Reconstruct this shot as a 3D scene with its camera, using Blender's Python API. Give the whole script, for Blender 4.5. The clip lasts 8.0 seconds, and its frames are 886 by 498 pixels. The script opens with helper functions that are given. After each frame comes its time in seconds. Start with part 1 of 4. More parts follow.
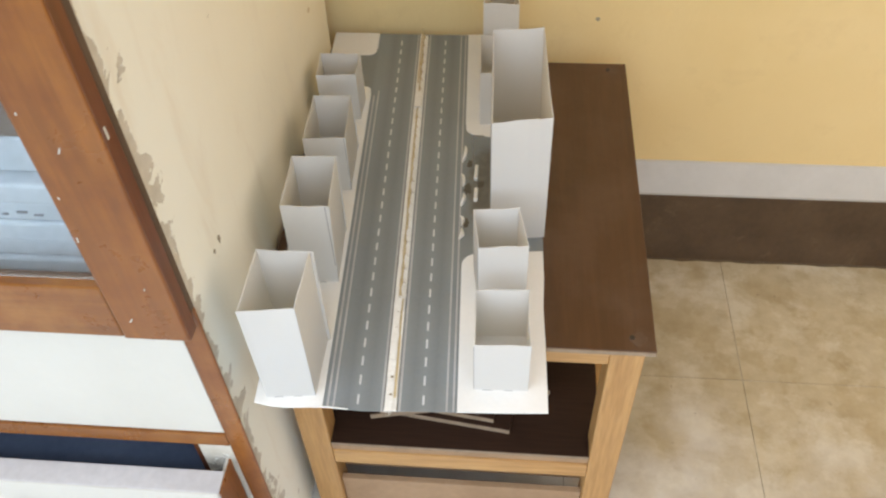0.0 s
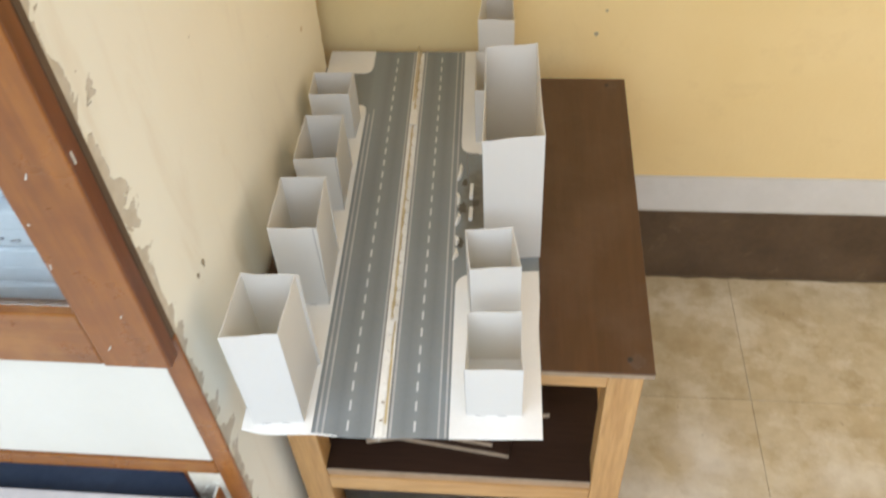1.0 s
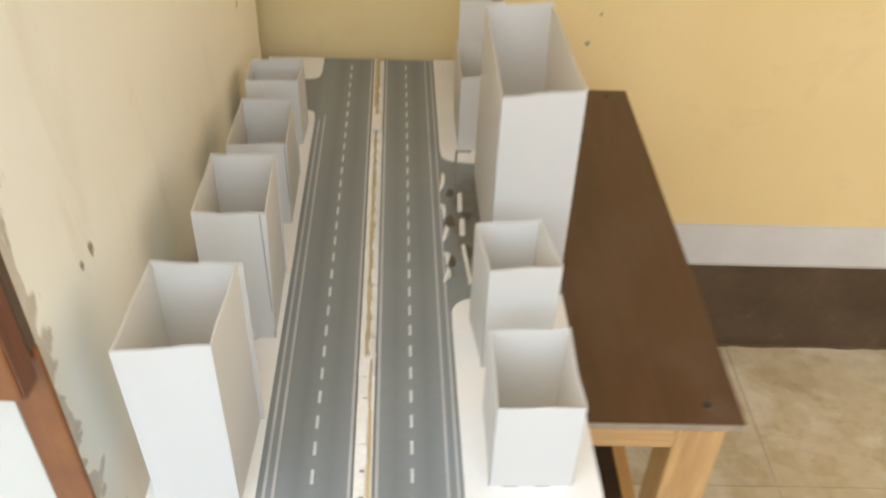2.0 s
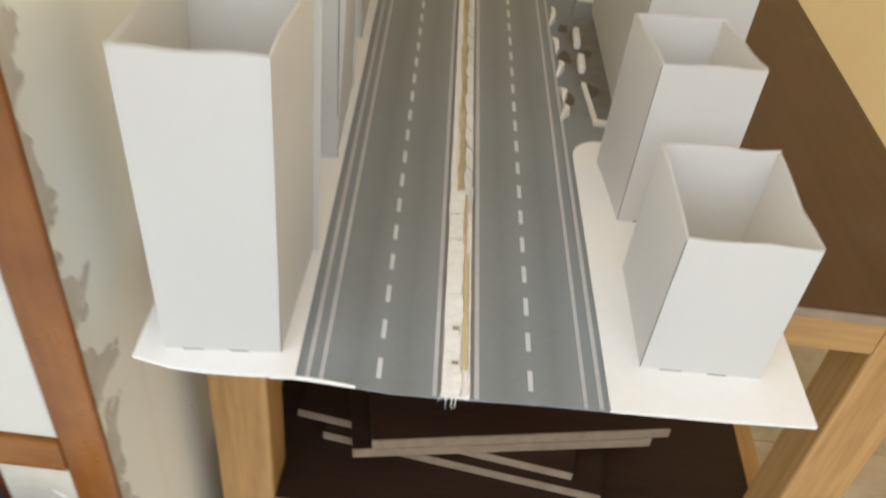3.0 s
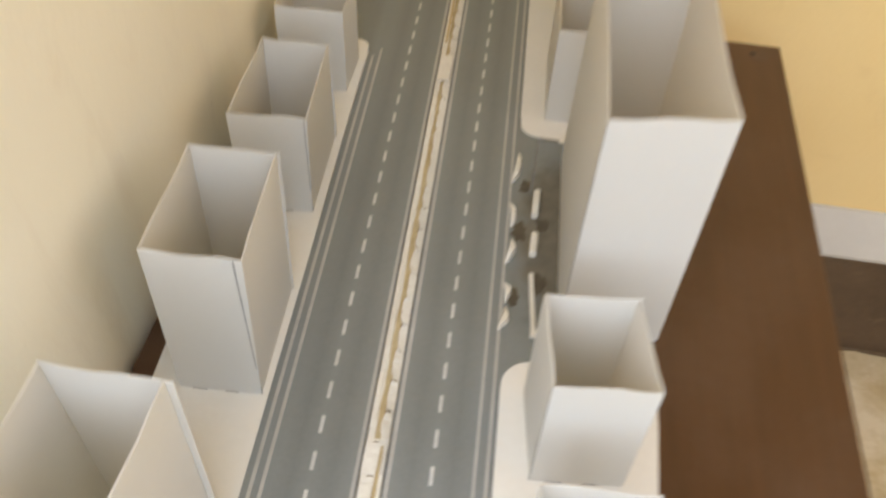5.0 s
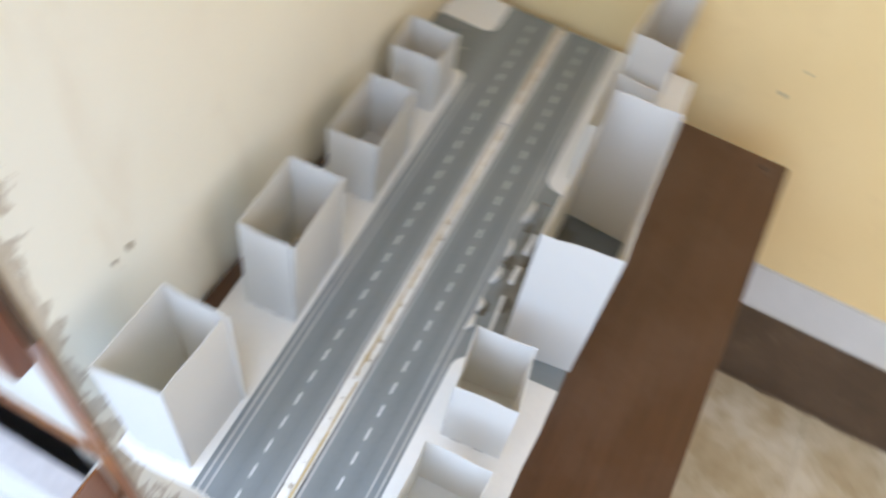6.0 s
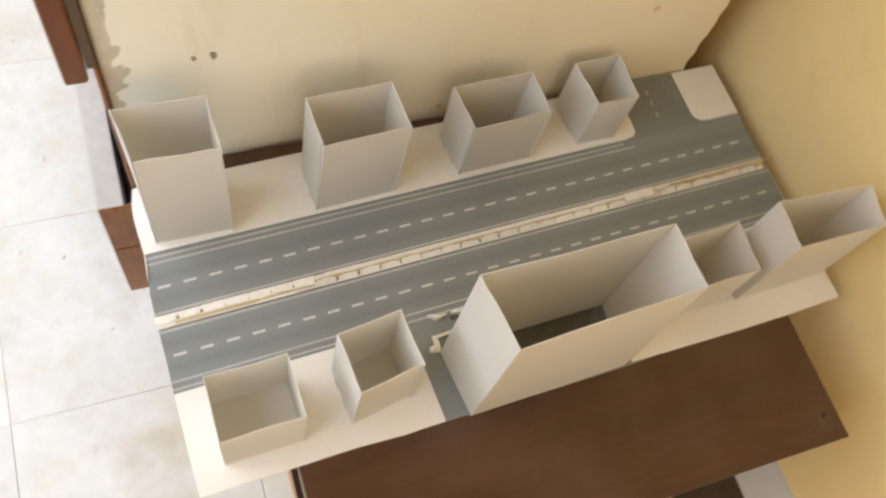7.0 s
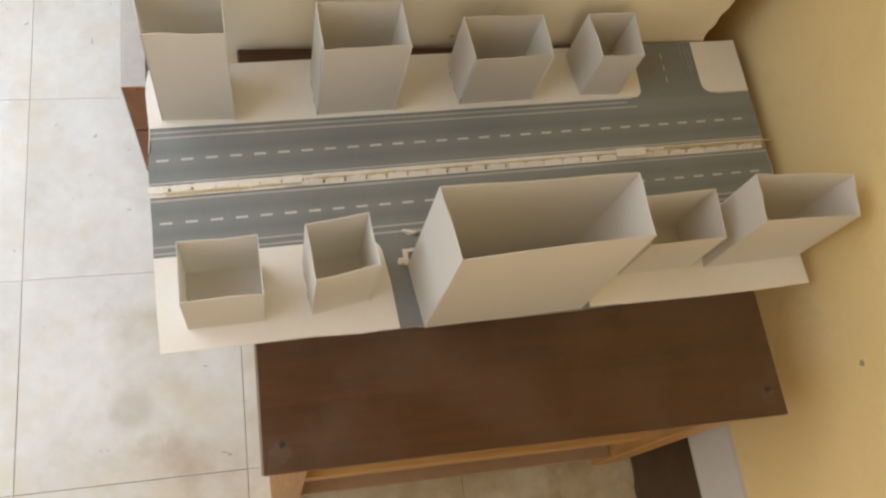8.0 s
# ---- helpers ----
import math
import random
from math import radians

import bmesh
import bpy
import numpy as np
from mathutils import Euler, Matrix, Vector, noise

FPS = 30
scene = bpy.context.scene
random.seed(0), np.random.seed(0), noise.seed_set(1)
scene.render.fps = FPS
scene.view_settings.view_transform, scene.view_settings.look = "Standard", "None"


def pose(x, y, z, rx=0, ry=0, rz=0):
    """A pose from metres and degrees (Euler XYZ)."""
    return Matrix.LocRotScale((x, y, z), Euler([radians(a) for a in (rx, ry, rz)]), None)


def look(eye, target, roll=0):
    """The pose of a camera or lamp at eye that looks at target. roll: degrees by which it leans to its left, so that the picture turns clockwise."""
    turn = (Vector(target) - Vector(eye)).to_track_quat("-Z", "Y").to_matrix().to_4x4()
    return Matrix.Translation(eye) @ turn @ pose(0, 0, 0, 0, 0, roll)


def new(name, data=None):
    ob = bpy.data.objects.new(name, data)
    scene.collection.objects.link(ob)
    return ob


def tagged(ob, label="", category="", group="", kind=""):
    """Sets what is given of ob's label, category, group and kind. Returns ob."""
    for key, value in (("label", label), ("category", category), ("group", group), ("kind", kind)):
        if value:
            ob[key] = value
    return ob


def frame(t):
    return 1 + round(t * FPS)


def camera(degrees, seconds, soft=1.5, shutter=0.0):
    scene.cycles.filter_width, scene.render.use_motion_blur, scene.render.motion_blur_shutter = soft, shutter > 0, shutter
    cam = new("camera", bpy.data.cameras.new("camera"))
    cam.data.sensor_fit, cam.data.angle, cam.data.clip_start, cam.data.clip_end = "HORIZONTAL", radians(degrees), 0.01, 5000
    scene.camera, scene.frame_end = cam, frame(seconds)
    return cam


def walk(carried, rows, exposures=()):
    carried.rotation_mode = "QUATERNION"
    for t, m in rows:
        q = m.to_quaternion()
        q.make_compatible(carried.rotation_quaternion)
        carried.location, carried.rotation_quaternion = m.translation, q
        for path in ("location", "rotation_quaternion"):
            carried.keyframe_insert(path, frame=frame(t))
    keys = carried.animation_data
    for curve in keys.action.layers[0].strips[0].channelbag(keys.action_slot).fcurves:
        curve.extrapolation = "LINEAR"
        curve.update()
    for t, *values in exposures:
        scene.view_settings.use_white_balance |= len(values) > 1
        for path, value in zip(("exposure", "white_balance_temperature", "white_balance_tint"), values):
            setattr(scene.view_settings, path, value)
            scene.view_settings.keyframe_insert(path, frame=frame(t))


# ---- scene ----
cam = camera(56.1, 8.0, soft=2.2, shutter=0.8)
ZB = 0.614  # height of the model's board over the floor
PATH = [
    (0, (0.198, -0.608, 1.607), (0.045, 0.726, 0.125), -2.6),
    (0.5, (0.223, -0.598, 1.606), (0.047, 0.734, 0.125), -4.1),
    (1, (0.229, -0.581, 1.59), (0.039, 0.779, 0.135), -4.2),
    (1.2, (0.209, -0.565, 1.56), (0.085, 0.838, 0.14), -1.9),
    (2.3, (0.075, -0.393, 1.144), (0.114, 1.194, -0.073), 2.0),
    (2.5, (0.064, -0.376, 1.096), (0.072, 1.182, -0.158), 2.4),
    (2.7, (0.051, -0.353, 1.043), (0.027, 1.173, -0.249), 3.5),
    (3, (0.028, -0.331, 0.995), (0.033, 1.189, -0.305), 7.0),
    (3.2, (0.02, -0.319, 0.963), (0.117, 1.194, -0.342), 8.3),
    (3.5, (0.026, -0.312, 0.936), (0.184, 1.167, -0.401), 8.5),
    (3.7, (0.029, -0.295, 0.943), (0.102, 1.169, -0.418), 6.3),
    (4, (0.05, -0.25, 0.966), (0.086, 1.208, -0.403), 5.3),
    (4.2, (0.07, -0.214, 1.0), (0.058, 1.218, -0.396), 5.1),
    (4.5, (0.076, -0.152, 1.078), (-0.005, 1.201, -0.393), 5.7),
    (4.7, (0.088, -0.124, 1.116), (-0.056, 1.225, -0.354), 3.3),
    (5.8, (0.209, -0.175, 1.481), (-0.02, 0.957, -0.152), 10.0),
    (6, (0.24, -0.188, 1.518), (-0.122, 0.884, -0.131), 10.8),
    (6.2, (0.276, -0.147, 1.53), (-0.245, 0.796, -0.155), 11.4),
    (6.5, (0.363, -0.027, 1.569), (-0.278, 0.629, -0.208), 13.1),
    (6.7, (0.42, 0.018, 1.583), (-0.275, 0.61, -0.197), 18.0),
    (7, (0.446, 0.045, 1.603), (-0.295, 0.605, -0.168), 21.3),
    (7.2, (0.475, 0.046, 1.621), (-0.284, 0.573, -0.153), 21.7),
    (7.5, (0.521, 0.067, 1.636), (-0.177, 0.535, -0.178), 26.5),
    (7.7, (0.527, 0.091, 1.638), (-0.166, 0.55, -0.181), 27.4),
    (8, (0.538, 0.116, 1.643), (-0.151, 0.55, -0.184), 26.3),
]
walk(cam, [(t, look(eye, target, roll)) for t, eye, target, roll in PATH],
     [(0, 0.15, 7700, 14), (1.0, 0.21, 7600, 13), (2.5, 0.20, 8000, 13), (3.0, -0.07, 8200, 14), (3.5, -0.19, 8600, 15), (4.0, -0.25, 8500, 15), (4.5, 0.12, 8500, 15),
      (6.0, 0.4, 6300, 14), (6.2, 0.13, 7200, 14), (6.5, -0.3, 7000, 14), (7.0, 0.18, 8500, 16), (7.5, 0.05, 8500, 16), (8.0, -0.17, 8700, 16)])

# ---------------------------------------------------------------- light
world = bpy.data.worlds.new("sky")
scene.world = world
world.use_nodes = True
wn = world.node_tree.nodes
sky = wn.new("ShaderNodeTexSky")
sky.sky_type = "NISHITA"
sky.sun_disc = False
sky.sun_elevation, sky.sun_rotation = radians(52), radians(208)
world.node_tree.links.new(sky.outputs[0], wn["Background"].inputs[0])
wn["Background"].inputs[1].default_value = 0.15


# bright overcast sky over the open front yard; added unseen roof and wall limit it
d = bpy.data.lights.new("sun", "SUN")
d.energy, d.angle, d.color = 6.5, radians(115), (0.555, 0.755, 1.0)
sun = new("sun", d)
sun.matrix_world = look((-0.60, -2.85, 3.35), (0.15, 0, 0))
X_LEFT, X_RIGHT, Y_BACK, CEIL = -3.1, 2.2, 0.92, 3.05
FILL_Y0, FILL_Y1, FILL_Z0, FILL_Z1 = -0.60, 0.88, 0.55, 2.85
# fill light behind an opening added in the unseen right wall
d = bpy.data.lights.new("right_fill", "AREA")
d.shape, d.size, d.size_y, d.energy, d.color = "RECTANGLE", 1.46, 2.28, 11, (1.0, 0.905, 0.76)
new("right_fill", d).matrix_world = look((X_RIGHT + 0.08, 0.14, 1.70), (0, 0.14, 1.70))
Y_EDGE, Y_FRONT = -0.67, -3.6  # added room front with its wide opening, far yard wall; both unseen
OPEN_X0, OPEN_X1, LINTEL = -3.0, 0.95, 2.60

# ---------------------------------------------------------------- materials


def nodes_of(name, rough=0.6, metal=0.0, spec=0.5):
    m = bpy.data.materials.new(name)
    m.use_nodes = True
    nt = m.node_tree
    b = nt.nodes["Principled BSDF"]
    b.inputs["Roughness"].default_value = rough
    b.inputs["Metallic"].default_value = metal
    b.inputs["Specular IOR Level"].default_value = spec
    return m, nt, b


def coords(nt, scale=(1, 1, 1), kind="Object"):
    tc = nt.nodes.new("ShaderNodeTexCoord")
    mp = nt.nodes.new("ShaderNodeMapping")
    mp.inputs["Scale"].default_value = scale
    nt.links.new(tc.outputs[kind], mp.inputs[0])
    return mp.outputs[0]


def noise_of(nt, vec, scale, detail=4, rough=0.55, warp=0.0):
    n = nt.nodes.new("ShaderNodeTexNoise")
    n.inputs["Scale"].default_value, n.inputs["Detail"].default_value = scale, detail
    n.inputs["Roughness"].default_value, n.inputs["Distortion"].default_value = rough, warp
    nt.links.new(vec, n.inputs["Vector"])
    return n.outputs["Fac"]


def ramp(nt, fac, stops):
    r = nt.nodes.new("ShaderNodeValToRGB")
    e = r.color_ramp.elements
    while len(e) < len(stops):
        e.new(0.5)
    for k, (p, c) in zip(e, stops):
        k.position, k.color = p, (*c, 1)
    nt.links.new(fac, r.inputs[0])
    return r.outputs[0]


def mix(nt, fac, a, b, mode="MIX"):
    x = nt.nodes.new("ShaderNodeMix")
    x.data_type, x.blend_type = "RGBA", mode
    for v, i in ((fac, 0), (a, 6), (b, 7)):
        if hasattr(v, "node"):
            nt.links.new(v, x.inputs[i])
        else:
            x.inputs[i].default_value = v if i == 0 else (*v, 1)
    return x.outputs[2]


def bump(nt, b, fac, dist, strength=1.0):
    n = nt.nodes.new("ShaderNodeBump")
    n.inputs["Strength"].default_value, n.inputs["Distance"].default_value = strength, dist
    nt.links.new(fac, n.inputs["Height"])
    nt.links.new(n.outputs[0], b.inputs["Normal"])


def math_node(nt, op, a, b=None, clamp=False):
    n = nt.nodes.new("ShaderNodeMath")
    n.operation, n.use_clamp = op, clamp
    for v, i in ((a, 0), (b, 1)):
        if v is None:
            continue
        if hasattr(v, "node"):
            nt.links.new(v, n.inputs[i])
        else:
            n.inputs[i].default_value = v
    return n.outputs[0]


def blotchy(name, c1, c2, big=3.0, fine=60.0, rough=0.6, relief=0.0006, spec=0.5, metal=0.0, dirt=None, vary=0.16):
    """Two-scale colour variation with a fine relief."""
    m, nt, b = nodes_of(name, rough, metal, spec)
    v = coords(nt)
    n1, n2 = noise_of(nt, v, big, 5), noise_of(nt, v, fine, 4)
    col = ramp(nt, n1, [(0.35, c1), (0.66, c2)])
    col = mix(nt, vary, col, ramp(nt, n2, [(0.3, tuple(0.72 * c for c in c1)), (0.7, tuple(min(1, 1.18 * c) for c in c2))]))
    if dirt:
        n3 = noise_of(nt, v, dirt[1], 6, 0.7, 0.6)
        col = mix(nt, ramp(nt, n3, [(dirt[2], (0, 0, 0)), (dirt[2] + 0.12, (0.7, 0.7, 0.7))]), col, dirt[0])
    nt.links.new(col, b.inputs["Base Color"])
    if relief:
        bump(nt, b, n2, relief)
    nt.links.new(ramp(nt, n1, [(0.2, (rough * 0.85,) * 3), (0.8, (min(1, rough * 1.12),) * 3)]), b.inputs["Roughness"])
    return m


def wooden(name, c1, c2, axis, ring=26.0, rough=0.45, knots=True, spec=0.5, stain=None):
    """Grain that runs along the axis, with streaks and a few knots."""
    m, nt, b = nodes_of(name, rough, 0, spec)
    s = [1.0, 1.0, 1.0]
    s["xyz".index(axis)] = 0.07
    v = coords(nt, tuple(s))
    g = noise_of(nt, v, ring, 5, 0.6, 0.5)
    f = noise_of(nt, v, ring * 7, 3)
    col = ramp(nt, g, [(0.3, c1), (0.5, tuple((p + q) / 2 for p, q in zip(c1, c2))), (0.7, c2)])
    col = mix(nt, 0.3, col, ramp(nt, f, [(0.35, tuple(0.6 * c for c in c1)), (0.65, c2)]))
    if knots:
        k = noise_of(nt, coords(nt, tuple(0.45 if q < 1 else 1 for q in s)), 13, 2, 0.4, 1.2)
        col = mix(nt, ramp(nt, k, [(0.69, (0, 0, 0)), (0.76, (0.75, 0.75, 0.75))]), col, tuple(0.35 * c for c in c1))
    if stain:
        w = noise_of(nt, coords(nt), stain[1], 6, 0.65, 0.2)
        col = mix(nt, ramp(nt, w, [(stain[2], (0, 0, 0)), (stain[2] + 0.2, (stain[3],) * 3)]), col, stain[0])
        nt.links.new(ramp(nt, w, [(0.35, (rough * 0.85,) * 3), (0.7, (min(1, rough * 1.35),) * 3)]), b.inputs["Roughness"])
    nt.links.new(col, b.inputs["Base Color"])
    bump(nt, b, f, 0.0003)
    return m


def wall_paint(name, peel=False):
    """Cream limewash with faint stains; on the pier the plaster shows grey beside the cupboard."""
    m, nt, b = nodes_of(name, 0.75, 0, 0.3)
    v = coords(nt)
    n1, n2, n3 = noise_of(nt, v, 2.2, 5), noise_of(nt, v, 90, 4), noise_of(nt, v, 9, 6, 0.65, 0.4)
    col = ramp(nt, n1, [(0.3, (0.81, 0.60, 0.29)), (0.7, (0.87, 0.67, 0.355))])
    col = mix(nt, ramp(nt, n3, [(0.56, (0, 0, 0)), (0.78, (0.367, 0.35, 0.329))]), col, (0.662, 0.46, 0.221))
    if peel:
        # paler towards the cupboard, cream towards the far end
        sep = nt.nodes.new("ShaderNodeSeparateXYZ")
        nt.links.new(v, sep.inputs[0])
        reach = math_node(nt, "ADD", sep.outputs[1], math_node(nt, "MULTIPLY", noise_of(nt, v, 4, 4), 0.3))
        pale = math_node(nt, "SUBTRACT", 1.10, math_node(nt, "MULTIPLY", reach, 0.62), clamp=True)
        col = mix(nt, pale, col, (0.885, 0.872, 0.775))
        smear = noise_of(nt, coords(nt, (1, 1, 0.25)), 14, 5, 0.6, 0.8)
        col = mix(nt, ramp(nt, smear, [(0.54, (0, 0, 0)), (0.72, (0.473, 0.45, 0.423))]), col, (0.777, 0.7, 0.573))
        rag = noise_of(nt, v, 17, 6, 0.58, 0.5)
        lim = math_node(nt, "SUBTRACT", math_node(nt, "MULTIPLY", rag, 0.22), 0.102)
        mask = math_node(nt, "MULTIPLY", math_node(nt, "SUBTRACT", lim, sep.outputs[1]), 400.0, clamp=True)
        grey = ramp(nt, noise_of(nt, v, 45, 5), [(0.3, (0.56, 0.51, 0.42)), (0.7, (0.67, 0.62, 0.53))])
        flake = ramp(nt, noise_of(nt, v, 31, 3, 0.5, 1.5), [(0.755, (0, 0, 0)), (0.77, (0.6, 0.6, 0.6))])
        col = mix(nt, flake, col, (0.42, 0.37, 0.28))
        col = mix(nt, mask, col, grey)
        bump(nt, b, math_node(nt, "SUBTRACT", math_node(nt, "MULTIPLY", n2, 0.3), mask), 0.0016)
    else:
        bump(nt, b, n2, 0.0007)
    nt.links.new(col, b.inputs["Base Color"])
    return m


def tile_stone(name):
    """Worn cream cement tile, blotched, each tile a little different."""
    m, nt, b = nodes_of(name, 0.42, 0, 0.5)
    tc = nt.nodes.new("ShaderNodeTexCoord")
    info = nt.nodes.new("ShaderNodeObjectInfo")
    off = nt.nodes.new("ShaderNodeVectorMath")
    off.operation = "MULTIPLY_ADD"
    nt.links.new(info.outputs["Random"], off.inputs[0])
    off.inputs[1].default_value = (7, 13, 3)
    nt.links.new(tc.outputs["Object"], off.inputs[2])
    v = off.outputs[0]
    n1, n2, n3 = noise_of(nt, v, 6, 4, 0.55, 0.1), noise_of(nt, v, 40, 5), noise_of(nt, v, 9, 4, 0.55, 0.3)
    col = ramp(nt, n1, [(0.3, (0.69, 0.68, 0.66)), (0.5, (0.75, 0.75, 0.745)), (0.72, (0.81, 0.815, 0.82))])
    col = mix(nt, 0.18, col, ramp(nt, n2, [(0.3, (0.50, 0.475, 0.43)), (0.7, (0.80, 0.79, 0.76))]))
    col = mix(nt, ramp(nt, n3, [(0.58, (0, 0, 0)), (0.78, (0.42, 0.4, 0.376))]), col, (0.493, 0.41, 0.301))
    geo = nt.nodes.new("ShaderNodeNewGeometry")
    sp = nt.nodes.new("ShaderNodeSeparateXYZ")
    nt.links.new(geo.outputs["Position"], sp.inputs[0])
    # browner to the right and back: dust, plus dimmer, warmer light put into colour
    place = math_node(nt, "ADD", math_node(nt, "MULTIPLY", sp.outputs[1], 1.6), math_node(nt, "MULTIPLY", sp.outputs[0], 0.55))
    drift = math_node(nt, "MULTIPLY", math_node(nt, "SUBTRACT", noise_of(nt, geo.outputs["Position"], 4.5, 5, 0.6, 0.15), 0.5), 1.7)
    dust_dim = math_node(nt, "MULTIPLY", math_node(nt, "ADD", math_node(nt, "ADD", place, 0.20), drift), 0.8, clamp=True)
    pos = geo.outputs["Position"]
    earth_dim = ramp(nt, noise_of(nt, pos, 8, 6, 0.62, 0.0), [(0.30, (0.42, 0.335, 0.205)), (0.48, (0.495, 0.41, 0.265)), (0.62, (0.545, 0.465, 0.32)), (0.74, (0.63, 0.56, 0.42))])
    earth_dim = mix(nt, 0.35, earth_dim, ramp(nt, noise_of(nt, pos, 22, 6, 0.62, 0.0), [(0.32, (0.36, 0.265, 0.155)), (0.68, (0.64, 0.54, 0.385))]))
    col = mix(nt, dust_dim, col, earth_dim)
    scuff = noise_of(nt, pos, 7.5, 6, 0.66, 0.1)
    col = mix(nt, ramp(nt, scuff, [(0.50, (0, 0, 0)), (0.64, (0.55, 0.55, 0.55))]), col, (0.70, 0.64, 0.52))
    smear = noise_of(nt, pos, 5.0, 7, 0.64, 0.2)
    col = mix(nt, ramp(nt, smear, [(0.55, (0, 0, 0)), (0.70, (0.5, 0.5, 0.5))]), col, mix(nt, 1.0, col, (0.74, 0.68, 0.58), "MULTIPLY"))
    blot = noise_of(nt, pos, 8.5, 6, 0.6, 0.15)
    col = mix(nt, ramp(nt, blot, [(0.50, (0, 0, 0)), (0.55, (0.42, 0.42, 0.42)), (0.75, (0.5, 0.5, 0.5))]), col, mix(nt, dust_dim, col, mix(nt, 1.0, col, (0.80, 0.73, 0.60), "MULTIPLY")))
    ring = nt.nodes.new("ShaderNodeVectorMath")
    ring.operation = "DISTANCE"
    nt.links.new(pos, ring.inputs[0])
    ring.inputs[1].default_value = (0.200, -0.135, 0)
    wet = math_node(nt, "ADD", ring.outputs["Value"], math_node(nt, "MULTIPLY", noise_of(nt, pos, 30, 5, 0.6, 0.2), 0.03))
    col = mix(nt, ramp(nt, math_node(nt, "MULTIPLY", wet, 10), [(0.42, (0.4, 0.4, 0.4)), (0.62, (0, 0, 0))]), col, (0.43, 0.40, 0.35))
    spots = noise_of(nt, geo.outputs["Position"], 42, 2, 0.4, 0.8)
    col = mix(nt, ramp(nt, spots, [(0.74, (0, 0, 0)), (0.79, (0.6, 0.6, 0.6))]), col, (0.22, 0.16, 0.10))
    tint = ramp(nt, info.outputs["Random"], [(0, (0.90, 0.90, 0.90)), (1, (1.0, 1.0, 1.0))])
    col = mix(nt, 1.0, col, tint, "MULTIPLY")
    nt.links.new(col, b.inputs["Base Color"])
    nt.links.new(ramp(nt, n1, [(0.3, (0.5,) * 3), (0.7, (0.33,) * 3)]), b.inputs["Roughness"])
    bump(nt, b, n2, 0.0003)
    return m


def dirty_grout(name):
    """Pale cement joints, browner on the right with trodden dirt and painted-in dimmer light."""
    m, nt, b = nodes_of(name, 0.9, 0, 0.3)
    v = coords(nt)
    sep = nt.nodes.new("ShaderNodeSeparateXYZ")
    nt.links.new(v, sep.inputs[0])
    side = math_node(nt, "MULTIPLY", math_node(nt, "ADD", sep.outputs[0], 0.25), 2.5, clamp=True)
    dirt = math_node(nt, "MULTIPLY", side, ramp(nt, noise_of(nt, v, 7, 6, 0.65), [(0.30, (0.35, 0.35, 0.35)), (0.52, (1, 1, 1))]))
    col = ramp(nt, noise_of(nt, v, 40, 4), [(0.3, (0.70, 0.69, 0.66)), (0.7, (0.80, 0.79, 0.77))])
    col = mix(nt, dirt, col, (0.17, 0.125, 0.075))
    nt.links.new(col, b.inputs["Base Color"])
    return m


WALL = wall_paint("cream limewash")
PIER = wall_paint("cream limewash over grey plaster", peel=True)
# tint of the unseen ceiling, chosen to warm the bounced light
CEILING = blotchy("cream ceiling paint", (0.76, 0.60, 0.33), (0.82, 0.67, 0.40), 2, 40, 0.85)
TILE = tile_stone("worn cement tile")
GROUT = dirty_grout("dirty grout")
SKIRT = blotchy("dark brown skirting paint", (0.060, 0.035, 0.018), (0.105, 0.064, 0.034), 9, 70, 0.6, 0.001, dirt=((0.160, 0.108, 0.060), 9, 0.60))
LEDGE = blotchy("white ledge paint", (0.47, 0.455, 0.42), (0.54, 0.525, 0.49), 5, 60, 0.5, 0.0002, vary=0.06)
PINE_X = wooden("pine along x", (0.405, 0.195, 0.061), (0.565, 0.318, 0.122), "x")
PINE_Y = wooden("pine along y", (0.405, 0.195, 0.061), (0.565, 0.318, 0.122), "y")
PINE_Z = wooden("pine along z", (0.395, 0.19, 0.059), (0.57, 0.32, 0.124), "z")
BROWN = wooden("dark brown laminate", (0.067, 0.0265, 0.0110), (0.089, 0.037, 0.0162), "y", 17, 0.38, False, 0.55, ((0.114, 0.063, 0.037), 8, 0.44, 0.5))
# darker copy of the laminate: shade under the table is put into its colour
BROWN_SHADE = wooden("brown laminate with shade", (0.026, 0.012, 0.007), (0.040, 0.019, 0.0115), "x", 30, 0.45, False, 0.25)
CHIP = blotchy("chipboard edge", (0.25, 0.18, 0.12), (0.34, 0.25, 0.175), 60, 300, 0.8)
CUPB_Z = wooden("varnished orange wood upright", (0.19, 0.056, 0.0075), (0.325, 0.110, 0.0175), "z", 16, 0.28, stain=((0.158, 0.042, 0.008), 9, 0.48, 0.7))
CUPB_X = wooden("varnished orange wood across", (0.179, 0.054, 0.008), (0.294, 0.1, 0.017), "x", 16, 0.28, stain=((0.347, 0.15, 0.042), 12, 0.5, 0.7))
CUPB_DARK = wooden("red brown wood edge", (0.125, 0.036, 0.011), (0.20, 0.062, 0.019), "z", 18, 0.32, False)
LAMINATE = blotchy("cream laminate", (0.60, 0.575, 0.51), (0.64, 0.615, 0.55), 4, 80, 0.4, 0.0, vary=0.03)
GREYLAM = blotchy("grey white laminate edge", (0.50, 0.47, 0.46), (0.58, 0.55, 0.54), 5, 80, 0.45, 0.0002)
NAVY = blotchy("dull blue drawer lining", (0.060, 0.088, 0.150), (0.095, 0.130, 0.205), 8, 80, 0.7)
DARKIN = blotchy("dark cupboard inside and gap shade", (0.08, 0.05, 0.03), (0.13, 0.08, 0.05), 5, 60, 0.7)
